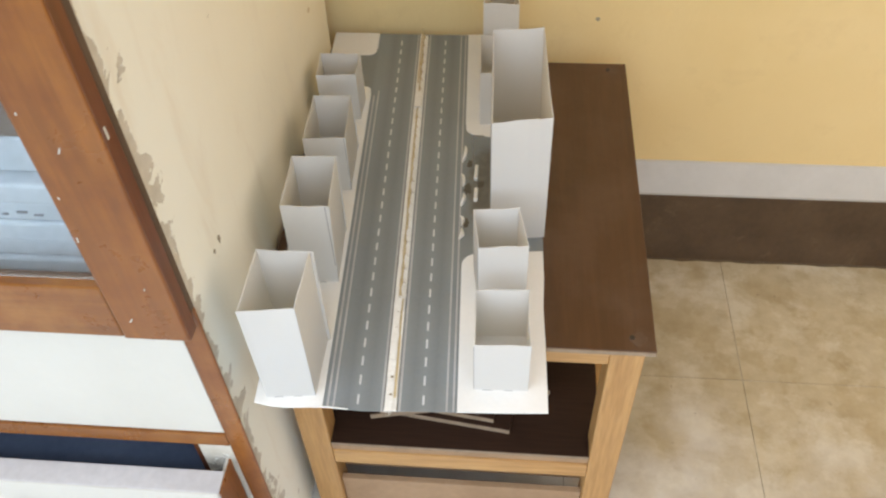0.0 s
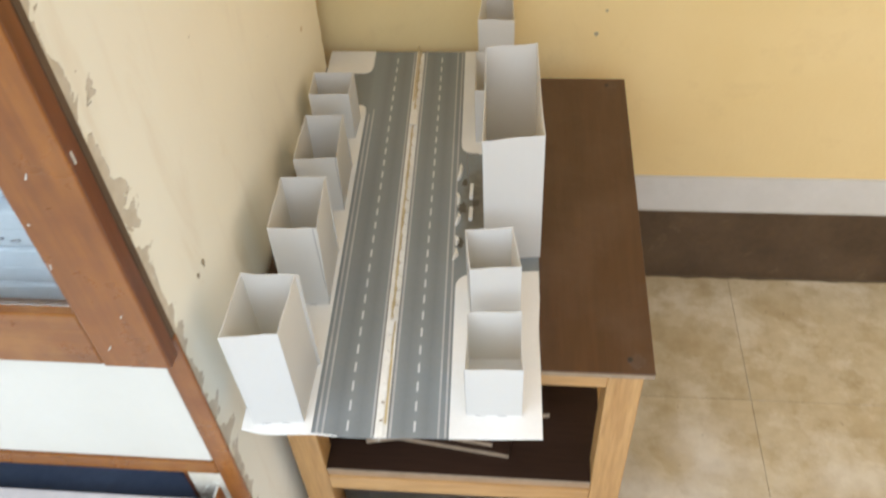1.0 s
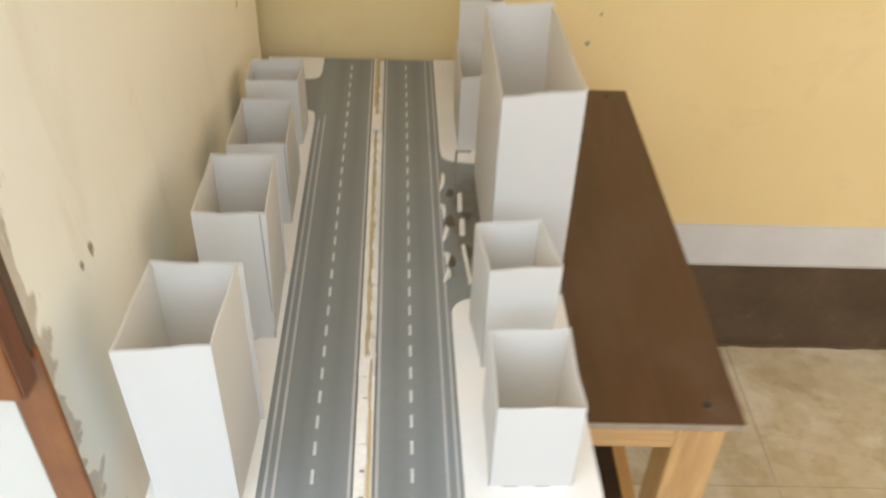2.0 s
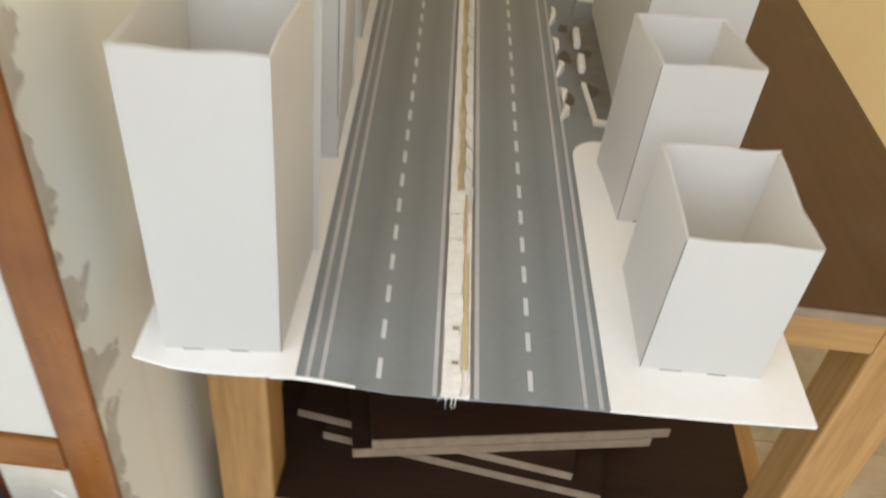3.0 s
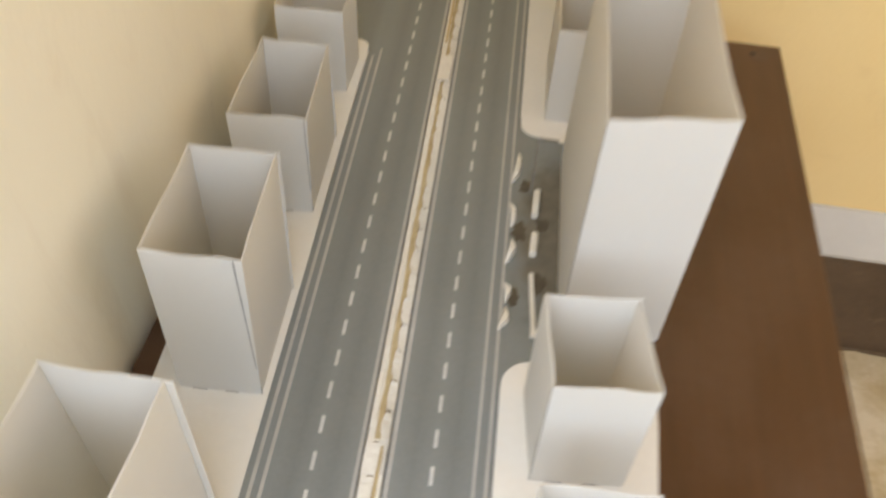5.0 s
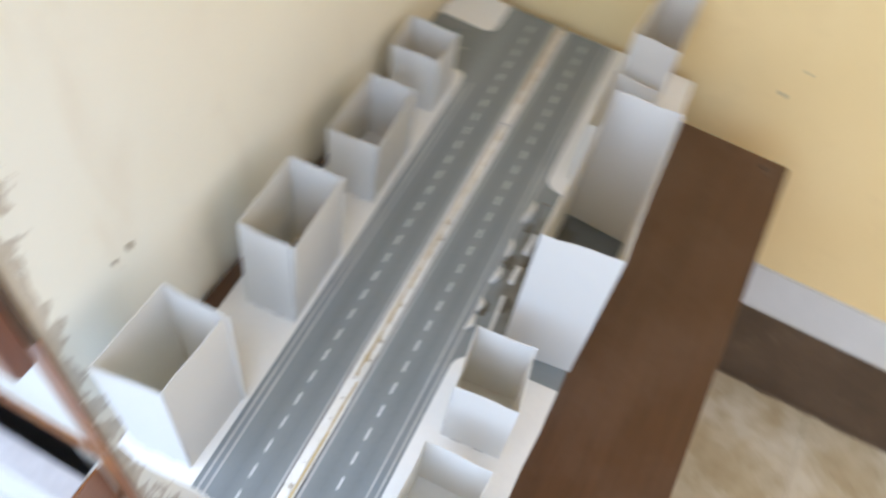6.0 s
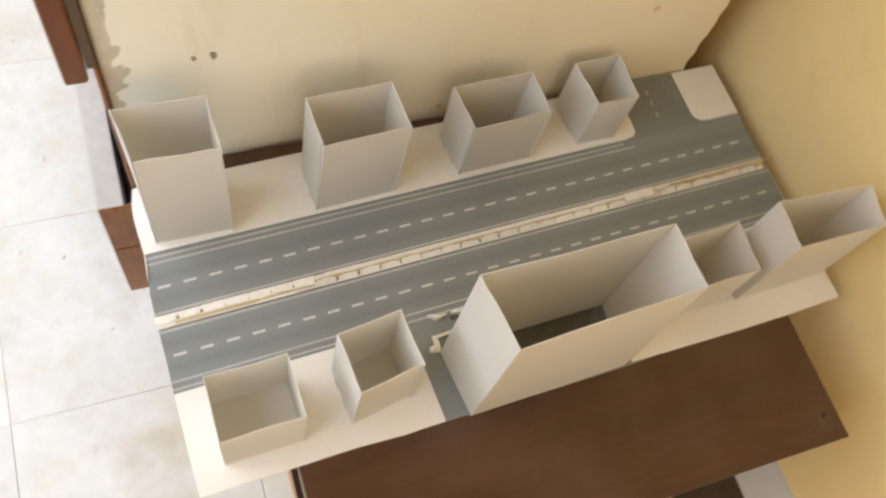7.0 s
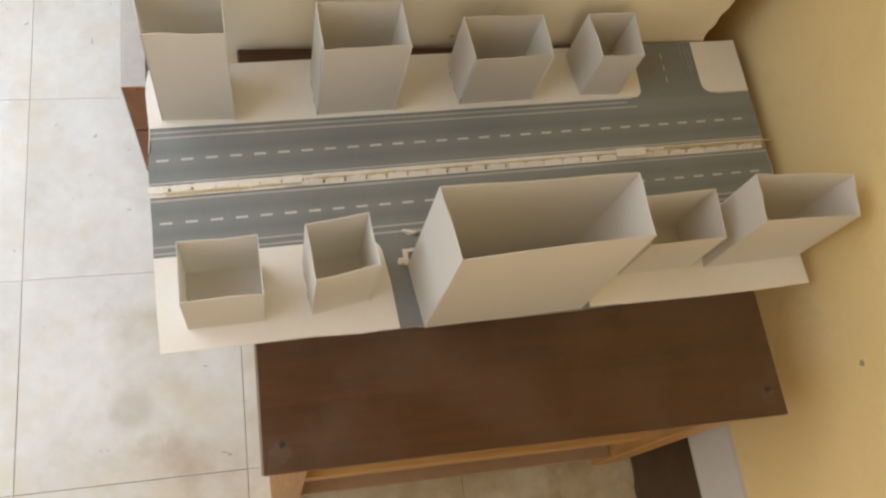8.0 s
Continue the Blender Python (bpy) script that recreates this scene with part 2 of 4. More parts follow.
CARD = blotchy("white card", (0.79, 0.787, 0.775), (0.83, 0.828, 0.815), 2.5, 120, 0.62, 0.0, 0.35, vary=0.03)


def let_through(m, share, colour):
    """Thin card lets some light through."""
    nt = m.node_tree
    tr, ad = nt.nodes.new("ShaderNodeBsdfTranslucent"), nt.nodes.new("ShaderNodeMixShader")
    tr.inputs[0].default_value, ad.inputs[0].default_value = (*colour, 1), share
    nt.links.new(nt.nodes["Principled BSDF"].outputs[0], ad.inputs[1])
    nt.links.new(tr.outputs[0], ad.inputs[2])
    nt.links.new(ad.outputs[0], nt.nodes["Material Output"].inputs[0])


let_through(CARD, 0.39, (0.86, 0.80, 0.68))
FOAM = blotchy("white foam board", (0.80, 0.775, 0.725), (0.855, 0.832, 0.785), 5, 150, 0.7, 0.0, 0.3, vary=0.05)
TORN = blotchy("torn cream card", (0.79, 0.745, 0.665), (0.87, 0.835, 0.765), 30, 200, 0.85, 0.0006)
TAN = blotchy("tan glue bed", (0.50, 0.375, 0.20), (0.66, 0.54, 0.34), 45, 160, 0.8, 0.0005)
HARD = blotchy("brown hardboard and shade", (0.294, 0.175, 0.094), (0.389, 0.245, 0.141), 9, 80, 0.6)
STICK = wooden("yellow stick", (0.63, 0.46, 0.216), (0.714, 0.56, 0.31), "y", 60, 0.6, False)


def road_print():
    """Printed asphalt: grey, with soft darker wheel tracks along the lanes."""
    m, nt, b = nodes_of("printed grey road paper", 0.42, 0, 0.9)
    v = coords(nt)
    sep = nt.nodes.new("ShaderNodeSeparateXYZ")
    nt.links.new(v, sep.inputs[0])
    u = math_node(nt, "ADD", sep.outputs[0], math_node(nt, "MULTIPLY", sep.outputs[1], 0.0425))
    p = math_node(nt, "DIVIDE", math_node(nt, "ADD", u, 0.05), 0.188, clamp=True)
    lanes = ((-0.05, 0.19), (-0.042, 0.228), (-0.027, 0.220), (-0.014, 0.176), (0.0, 0.220), (0.016, 0.176), (0.034, 0.228), (0.060, 0.226), (0.076, 0.178), (0.091, 0.222), (0.107, 0.176), (0.121, 0.225), (0.138, 0.205))
    col = ramp(nt, p, [((q + 0.05) / 0.188, (g * 0.985, g * 1.12, g * 1.15)) for q, g in lanes])
    n1, n2 = noise_of(nt, v, 9, 5), noise_of(nt, v, 260, 3)
    col = mix(nt, 0.10, col, ramp(nt, n1, [(0.3, (0.13, 0.13, 0.13)), (0.7, (0.27, 0.27, 0.275))]))
    col = mix(nt, 0.06, col, ramp(nt, n2, [(0.3, (0.08, 0.08, 0.08)), (0.7, (0.36, 0.36, 0.37))]))
    # brown glue soaked into the paper of the side yard
    far = nt.nodes.new("ShaderNodeVectorMath")
    far.operation = "DISTANCE"
    yard = nt.nodes.new("ShaderNodeMapping")
    yard.inputs["Scale"].default_value = (2.7, 1.0, 0.0)
    nt.links.new(v, yard.inputs[0])
    nt.links.new(yard.outputs[0], far.inputs[0])
    far.inputs[1].default_value = (0.162 * 2.7, 0.430, 0)
    soak = math_node(nt, "ADD", far.outputs["Value"], math_node(nt, "MULTIPLY", noise_of(nt, v, 42, 4, 0.6, 0.3), 0.10))
    col = mix(nt, ramp(nt, math_node(nt, "MULTIPLY", soak, 5), [(0.62, (0.85, 0.85, 0.85)), (0.84, (0, 0, 0))]), col,
              ramp(nt, noise_of(nt, v, 60, 4), [(0.35, (0.105, 0.088, 0.062)), (0.68, (0.175, 0.152, 0.118))]))
    nt.links.new(col, b.inputs["Base Color"])
    return m


PRINT = road_print()
LINE = blotchy("printed pale line", (0.44, 0.43, 0.415), (0.52, 0.51, 0.49), 20, 200, 0.5, 0.0)
GREYPRINT = blotchy("faint grey print", (0.27, 0.27, 0.26), (0.34, 0.34, 0.33), 40, 200, 0.5, 0.0)
DASH = blotchy("printed white dash", (0.56, 0.56, 0.55), (0.64, 0.64, 0.63), 20, 200, 0.5, 0.0)
STEEL = blotchy("dark screw steel", (0.035, 0.028, 0.024), (0.06, 0.05, 0.045), 40, 300, 0.5, 0.0, 0.5, 0.3)
# raw card edges; also the shade painted at house feet and beside the median
EDGE_SHADE = blotchy("grey card edge and shade", (0.20, 0.18, 0.16), (0.28, 0.26, 0.23), 40, 300, 0.8)
WORN = blotchy("worn grey laminate", (0.086, 0.046, 0.027), (0.112, 0.067, 0.045), 60, 200, 0.5, 0.0)
SLOT = blotchy("brown glue", (0.26, 0.19, 0.115), (0.36, 0.27, 0.165), 80, 300, 0.7, 0.0)
GLUE = blotchy("brown glue stain", (0.085, 0.070, 0.050), (0.125, 0.105, 0.078), 80, 300, 0.5, 0.0)
GRIME = blotchy("dark brown grime", (0.085, 0.055, 0.03), (0.15, 0.105, 0.06), 30, 160, 0.8, 0.0004)
RUST = blotchy("rust-brown spot", (0.66, 0.50, 0.29), (0.72, 0.56, 0.35), 60, 300, 0.9)
STAIN = blotchy("grey wall mark", (0.30, 0.25, 0.17), (0.42, 0.36, 0.26), 60, 300, 0.9)
PAPER = blotchy("blue white paper", (0.34, 0.39, 0.43), (0.47, 0.52, 0.55), 12, 90, 0.7)
INK = blotchy("grey ink", (0.12, 0.13, 0.15), (0.17, 0.18, 0.2), 40, 200, 0.8)
WIRE = blotchy("grey card post", (0.20, 0.18, 0.15), (0.28, 0.25, 0.21), 40, 200, 0.7)


def glass_material():
    m, nt, b = nodes_of("clear pane", 0.03, 0, 0.5)
    b.inputs["Base Color"].default_value = (0.93, 0.96, 0.96, 1)
    b.inputs["Transmission Weight"].default_value = 1.0
    b.inputs["IOR"].default_value = 1.45
    return m


GLASS = glass_material()

# ---------------------------------------------------------------- building helpers
WORLD_OF = {}


def thing(name, base, label, category, group="", kind=""):
    ob = new(name)
    ob.location = base
    ob.empty_display_size = 0.05
    WORLD_OF[ob.name] = Matrix.Translation(base)
    return tagged(ob, label, category, group, kind)


def link(name, bm, material, parent=None, label=""):
    me = bpy.data.meshes.new(name)
    bmesh.ops.recalc_face_normals(bm, faces=bm.faces[:])
    bm.to_mesh(me)
    bm.free()
    me.materials.append(material)
    ob = new(name, me)
    if parent is not None:
        ob.parent = parent
        ob.matrix_parent_inverse = WORLD_OF.get(parent.name, Matrix()).inverted()
    if label:
        ob["label"] = label
    return ob


def part(name, bm, material, parent, label=""):
    return link(name, bm, material, parent, label)


def setting(name, bm, material, label, category):
    return tagged(link(name, bm, material), label, category, kind="structure")


def box(x0, x1, y0, y1, z0, z1, bev=0.0):
    bm = bmesh.new()
    bmesh.ops.create_cube(bm, size=1)
    for v in bm.verts:
        v.co = Vector((x0 if v.co.x < 0 else x1, y0 if v.co.y < 0 else y1, z0 if v.co.z < 0 else z1))
    if bev:
        bmesh.ops.bevel(bm, geom=bm.edges[:], offset=bev, segments=2, affect="EDGES", profile=0.5)
    return bm


def merge(*bms):
    out = bmesh.new()
    for b in bms:
        me = bpy.data.meshes.new("joined")
        b.to_mesh(me)
        b.free()
        out.from_mesh(me)
        bpy.data.meshes.remove(me)
    return out


def prism(poly, z0, z1):
    """A flat polygon of (x, y) given thickness."""
    bm = bmesh.new()
    f = bm.faces.new([bm.verts.new((x, y, z0)) for x, y in poly])
    up = bmesh.ops.extrude_face_region(bm, geom=[f])
    bmesh.ops.translate(bm, verts=[e for e in up["geom"] if isinstance(e, bmesh.types.BMVert)], vec=(0, 0, z1 - z0))
    return bm


def sweep(profile, x0, x1):
    """A (y, z) outline swept along x."""
    bm = bmesh.new()
    f = bm.faces.new([bm.verts.new((x0, y, z)) for y, z in profile])
    up = bmesh.ops.extrude_face_region(bm, geom=[f])
    bmesh.ops.translate(bm, verts=[e for e in up["geom"] if isinstance(e, bmesh.types.BMVert)], vec=(x1 - x0, 0, 0))
    return bm


def sag(x, y):
    """The board hangs a little where it reaches past the table's edge."""
    return -0.0012 * math.exp(-((x - 0.01) / 0.06) ** 2 - ((y + 0.02) / 0.05) ** 2)


def sheet(poly, z0, z1, step=0.025):
    """A thin sheet that follows the sag of the board."""
    bm = prism(poly, z0, z1)
    xs, ys = [p[0] for p in poly], [p[1] for p in poly]
    for k in range(int((max(xs) - min(xs)) / step)):
        bmesh.ops.bisect_plane(bm, geom=bm.verts[:] + bm.edges[:] + bm.faces[:], plane_co=(min(xs) + (k + 0.6) * step, 0, 0), plane_no=(1, 0, 0))
    y = min(ys) + step * 0.6
    while y < min(max(ys), 0.2):
        bmesh.ops.bisect_plane(bm, geom=bm.verts[:] + bm.edges[:] + bm.faces[:], plane_co=(0, y, 0), plane_no=(0, 1, 0))
        y += step
    for v in bm.verts:
        v.co.z += sag(v.co.x, v.co.y)
    return bm


def arc(cx, cy, r, a0, a1, n=7):
    return [(cx + r * math.cos(radians(a0 + (a1 - a0) * k / n)), cy + r * math.sin(radians(a0 + (a1 - a0) * k / n))) for k in range(n + 1)]


def disc(r, h, n=14, rough=0.0, seed=1):
    rnd = random.Random(seed)
    return prism([((r * (1 + rough * rnd.uniform(-1, 1))) * math.cos(2 * math.pi * k / n), (r * (1 + rough * rnd.uniform(-1, 1))) * math.sin(2 * math.pi * k / n)) for k in range(n)], 0, h)


# ---------------------------------------------------------------- the room
setting("floor", box(X_LEFT - 0.4, X_RIGHT + 0.4, Y_FRONT - 0.2, Y_BACK + 0.2, -0.12, -0.0016), GROUT, "dirty grout bed under cream cement floor tiles", "floor")
FLOOR = bpy.data.objects["floor"]
setting("wall_back", box(X_LEFT - 0.2, X_RIGHT + 0.2, Y_BACK, Y_BACK + 0.2, 0.0, CEIL), WALL, "cream limewashed wall with faint stains behind the table", "wall")
setting("wall_right", merge(box(X_RIGHT, X_RIGHT + 0.2, Y_EDGE, FILL_Y0, 0, CEIL), box(X_RIGHT, X_RIGHT + 0.2, FILL_Y1, Y_BACK, 0, CEIL),
                            box(X_RIGHT, X_RIGHT + 0.2, FILL_Y0, FILL_Y1, 0, FILL_Z0), box(X_RIGHT, X_RIGHT + 0.2, FILL_Y0, FILL_Y1, FILL_Z1, CEIL)), WALL, "unseen cream limewashed wall with an opening added for the fill light", "wall")
setting("wall_left", box(X_LEFT - 0.2, X_LEFT, Y_EDGE, Y_BACK, 0, CEIL), WALL, "plain cream limewashed wall beyond the cupboard", "wall")
# unseen wall and lintel, added to dim the sky light towards right and back
setting("wall_room_front", merge(box(X_LEFT - 0.2, OPEN_X0, Y_EDGE - 0.15, Y_EDGE - 0.001, 0, CEIL), box(OPEN_X1, X_RIGHT + 0.2, Y_EDGE - 0.15, Y_EDGE - 0.001, 0, CEIL),
                                 box(OPEN_X0 + 0.001, OPEN_X1 - 0.001, Y_EDGE - 0.15, Y_EDGE - 0.001, LINTEL, CEIL)), WALL, "unseen cream wall with a wide opening, added to limit yard light", "wall")
setting("wall_front", box(X_LEFT - 0.4, X_RIGHT + 0.4, Y_FRONT - 0.15, Y_FRONT, 0, 1.6), WALL, "plain cream yard wall, unseen, added to close the yard", "wall")
setting("ceiling", box(X_LEFT - 0.2, X_RIGHT + 0.2, Y_EDGE, Y_BACK + 0.2, CEIL + 0.001, CEIL + 0.12), CEILING, "unseen cream ceiling added to block sky and warm the bounce", "ceiling")
pier = box(-0.262, -0.182, -0.012, 0.842, 0.0, CEIL, 0.004)
rnd = random.Random(23)
for k in range(60):
    bmesh.ops.bisect_plane(pier, geom=pier.verts[:] + pier.edges[:] + pier.faces[:], plane_co=(0, 0, 0.45 + 0.011 * k + rnd.uniform(-0.003, 0.003)), plane_no=(0, 0, 1))
for v in pier.verts:
    # the far corner is chipped
    if v.co.y > 0.83 and v.co.x > -0.19 and 0.44 < v.co.z < 1.12:
        v.co.y -= max(0.0, 0.012 * noise.noise((0, 3.1, v.co.z * 26)) + 0.0015 * rnd.random())
setting("wall_pier", pier, PIER, "cream painted pier, its plaster bare and grey beside the cupboard", "wall")
setting("wall_recess", box(X_LEFT, -0.262, 0.45, 0.842, 0.0, CEIL), WALL, "cream wall closing the niche behind the cupboard", "wall")
# skirting: a dark coved foot with a pale sloping ledge on it
setting("baseboard", sweep([(Y_BACK, 0), (0.838, 0), (0.842, 0.02), (0.858, 0.09), (0.872, 0.191), (Y_BACK, 0.191)], -0.30, X_RIGHT), SKIRT, "dark brown painted skirting, scuffed along the floor", "skirting")
setting("trim", sweep([(Y_BACK, 0.192), (0.869, 0.192), (0.869, 0.198), (0.914, 0.257), (Y_BACK, 0.259)], -0.30, X_RIGHT), LEDGE, "off-white sloping ledge along the top of the skirting", "skirting ledge")

# grime gathered along the foot of the skirting
rnd = random.Random(17)
grime = [(-0.30 + 0.02 * k, 0.8310 + 0.0022 * math.sin(1.1 * k) * math.sin(0.37 * k) + 0.0012 * rnd.uniform(-1, 1)) for k in range(126)]
part("grime_line", prism(grime + [(X_RIGHT, 0.8405), (-0.30, 0.8405)], -0.0004, 0.0007), GRIME, bpy.data.objects["baseboard"], "dark brown grime along the floor")

# floor tiles, one object each
TP = 0.405
TX, TY = 0.334, 0.072


def tile_mesh():
    bm = box(-TP / 2 + 0.0006, TP / 2 - 0.0006, -TP / 2 + 0.0006, TP / 2 - 0.0006, -0.02, 0.0)
    bmesh.ops.bevel(bm, geom=[e for e in bm.edges if all(v.co.z > -0.001 for v in e.verts)], offset=0.0004, segments=1, affect="EDGES")
    me = bpy.data.meshes.new("tile")
    bm.to_mesh(me)
    bm.free()
    me.materials.append(TILE)
    return me


TILE_ME = tile_mesh()

# ---------------------------------------------------------------- the table
T0, T1, TY0, TY1 = -0.176, 0.420, 0.106, 0.808
TZ = ZB - 0.0044
table = thing("side_table", (0.12, 0.45, 0), "pine side table with dark brown board top and lower shelf", "table")
part("tabletop", box(T0, T1, TY0, TY1, TZ - 0.009, TZ, 0.0012), BROWN, table, "dark brown laminated board top")
part("edge_strip", box(T0 + 0.001, T1 - 0.001, TY0 - 0.0022, TY0 - 0.0002, TZ - 0.0085, TZ - 0.0015), CHIP, table, "raw pale board edge")
LEG = 0.051
LX = ((-0.154, -0.154 + LEG), (0.356, 0.356 + LEG))
LY = ((0.112, 0.112 + LEG), (0.748, 0.748 + LEG))
for x0, x1 in LX:
    for y0, y1 in LY:
        part("leg", box(x0, x1, y0, y1, 0.0, TZ - 0.0095, 0.003), PINE_Z, table)
AP = TZ - 0.0095
for y0 in (0.113, 0.770):
    part("apron", box(LX[0][1] + 0.0003, LX[1][0] - 0.0003, y0, y0 + 0.022, AP - 0.038, AP, 0.0015), PINE_X, table)
for x0 in (LX[0][0] + 0.012, LX[1][0] + 0.012):
    part("apron", box(x0, x0 + 0.022, LY[0][1] + 0.0003, LY[1][0] - 0.0003, AP - 0.038, AP, 0.0015), PINE_Y, table)
SZ = ZB - 0.338
SX0, SX1, SY0 = -0.126, 0.374, 0.1140
notch = LY[0][1] + 0.0006
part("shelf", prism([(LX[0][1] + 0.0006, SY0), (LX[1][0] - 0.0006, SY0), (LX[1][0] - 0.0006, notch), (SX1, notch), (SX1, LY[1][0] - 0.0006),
                     (SX0, LY[1][0] - 0.0006), (SX0, notch), (LX[0][1] + 0.0006, notch)], SZ - 0.009, SZ), BROWN_SHADE, table, "dark brown laminated lower shelf")
part("edge_strip", box(LX[0][1] + 0.0006, LX[1][0] - 0.0006, 0.1120, 0.1138, SZ - 0.005, SZ - 0.0003), CHIP, table, "raw pale board edge")
# brown strip in a shadow colour, for the dark band below the shelf edge
part("shelf_shade", box(LX[0][1] + 0.0004, LX[1][0] - 0.0004, 0.1148, 0.1335, SZ - 0.0260, SZ - 0.0093, 0.001), HARD, table, "brown strip coloured as shade under the shelf's front edge")
part("shelf_rail", box(LX[0][1] + 0.0003, LX[1][0] - 0.0003, 0.1115, 0.1340, SZ - 0.0690, SZ - 0.0263, 0.0015), PINE_X, table, "pale pine rail along the front of the shelf")
part("shelf_rail", box(LX[0][1] + 0.0003, LX[1][0] - 0.0003, 0.768, 0.792, SZ - 0.046, SZ - 0.0095, 0.0015), PINE_X, table)
for x0 in (-0.1462, SX1 + 0.0004):
    part("shelf_rail", box(x0, x0 + 0.0195, LY[0][1] + 0.0003, LY[1][0] - 0.0003, SZ - 0.046, SZ - 0.0004, 0.0015), PINE_Y, table)
for x, y in ((0.386, 0.130), (0.384, 0.786)):
    bm = disc(0.0040, 0.0012, 16)
    bmesh.ops.translate(bm, verts=bm.verts, vec=(x, y, TZ + 0.0002))
    spot = disc(0.012, 0.0006, 22, 0.3, int(1000 * y))
    bmesh.ops.translate(spot, verts=spot.verts, vec=(x + 0.010, y - 0.002, TZ + 0.0001 - 0.0004))
    part("worn_spot", spot, WORN, table, "grey worn spot on the board")
    part("screw", bm, STEEL, table, "dark screw head in a worn spot")

# boards stacked on the lower shelf


def board(corner, far, depth, z, thick, label):
    """A loose board with a raw front edge, its front edge from corner to far."""
    a, b = Vector((*corner, 0)), Vector((*far, 0))
    u = (b - a).normalized()
    w = Vector((-u.y, u.x, 0))
    if w.y < 0:
        w = -w
    ob = thing("board", (a.x, a.y, z), label, "board", "boards on the shelf")
    pts = [a + w * 0.0022, b + w * 0.0022, b + w * depth, a + w * depth]
    part("face", prism([(p.x, p.y) for p in pts], z + 0.0002, z + thick), BROWN_SHADE, ob, "dark brown laminated face")
    pts = [a, b, b + w * 0.002, a + w * 0.002]
    part("raw_edge", prism([(p.x, p.y) for p in pts], z + 0.0004, z + thick - 0.0003), CHIP, ob, "raw pale chipboard edge")
    return ob


board((0.215, 0.150), (-0.070, 0.187), 0.33, SZ, 0.010, "thin dark brown board with a pale raw edge on the shelf")
board((0.186, 0.165), (-0.099, 0.204), 0.27, SZ + 0.0101, 0.010, "dark brown board with a pale edge, askew on another board")
board((-0.034, 0.154), (0.268, 0.211), 0.30, SZ + 0.0202, 0.0125, "dark brown board lying slanted across the stack")
board((-0.016, 0.158), (0.285, 0.216), 0.28, SZ + 0.0328, 0.0125, "dark brown board on top of the slanted stack")
part("lower_board", box(LX[0][0] + 0.004, LX[1][1] - 0.004, 0.1646, 0.747, 0.096, 0.108, 0.0012), HARD, table, "brown board between the feet of the table")
part("lower_board", box(LX[0][1] + 0.0006, LX[1][0] - 0.0006, 0.122, 0.134, 0.0, 0.122, 0.0012), HARD, table, "pinkish brown board across the foot of the table")

# ---------------------------------------------------------------- the cupboard
CX1, CX0, CY = -0.175, -0.92, -0.018
cup = thing("cupboard", (-0.55, 0.1, 0), "varnished orange-brown wooden cupboard with glass door and open drawers", "cupboard")
DZ = ZB + 0.190
part("post", box(-0.206, CX1, CY, -0.0125, 0.0, DZ + 0.02, 0.002), CUPB_Z, cup)
part("post", box(CX0, CX0 + 0.03, CY, 0.0, 0.0, 2.06, 0.002), CUPB_Z, cup)
part("side_panel", box(-0.277, -0.264, 0.0, 0.42, 0.0, 2.06), CUPB_DARK, cup)
part("side_panel", box(CX0, CX0 + 0.018, 0.001, 0.42, 0.0, 2.06), CUPB_DARK, cup)
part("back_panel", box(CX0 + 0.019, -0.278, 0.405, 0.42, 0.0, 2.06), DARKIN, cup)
part("panel", box(CX0 + 0.0305, -0.2085, CY + 0.004, -0.004, 0.5205, DZ + 0.01, 0.001), LAMINATE, cup, "plain cream laminate panel above the drawers")
part("rail", box(CX0 + 0.0305, -0.2065, CY, -0.003, 0.488, 0.5185, 0.0015), CUPB_X, cup)
part("shelf", box(CX0 + 0.019, -0.278, 0.0, 0.40, DZ + 0.012, DZ + 0.03), CUPB_X, cup)
part("shelf", box(CX0 + 0.019, -0.278, 0.0, 0.40, 1.30, 1.318), CUPB_X, cup)
part("top_board", box(CX0, CX1, -0.02, 0.42, 2.061, 2.085, 0.002), CUPB_X, cup)
# upright coloured dark to stand for the shadow gap between door and wall
part("post", box(-0.206, CX1 - 0.0010, -0.0238, -0.0128, DZ + 0.0205, 2.06, 0.001), DARKIN, cup, "upright behind the door, coloured dark as a shadow gap")
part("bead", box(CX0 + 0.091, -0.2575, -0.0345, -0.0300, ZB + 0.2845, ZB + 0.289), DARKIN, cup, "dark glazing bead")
# glazed door, standing proud of the posts
door = part("door", merge(box(-0.256, CX1, -0.051, -0.0255, DZ, 2.05, 0.0025)), CUPB_Z, cup, "varnished orange-brown door frame with glass")
part("door_edge", box(-0.1748, -0.1738, -0.0495, -0.0285, DZ + 0.001, 2.049), CUPB_DARK, door, "red-brown edge of the door")
part("stile", box(CX0, CX0 + 0.09, -0.051, -0.0255, DZ, 2.05, 0.0025), CUPB_Z, door)
part("bottom_rail", box(CX0 + 0.0905, -0.2565, -0.050, -0.0265, DZ + 0.002, ZB + 0.284, 0.0025), CUPB_X, door)
part("top_rail", box(CX0 + 0.0905, -0.2565, -0.050, -0.0265, 1.96, 2.048, 0.0025), CUPB_X, door)
pane = part("pane", box(CX0 + 0.091, -0.257, -0.038, -0.035, ZB + 0.2845, 1.9595), GLASS, door, "clear glass pane")
pane.visible_shadow = False
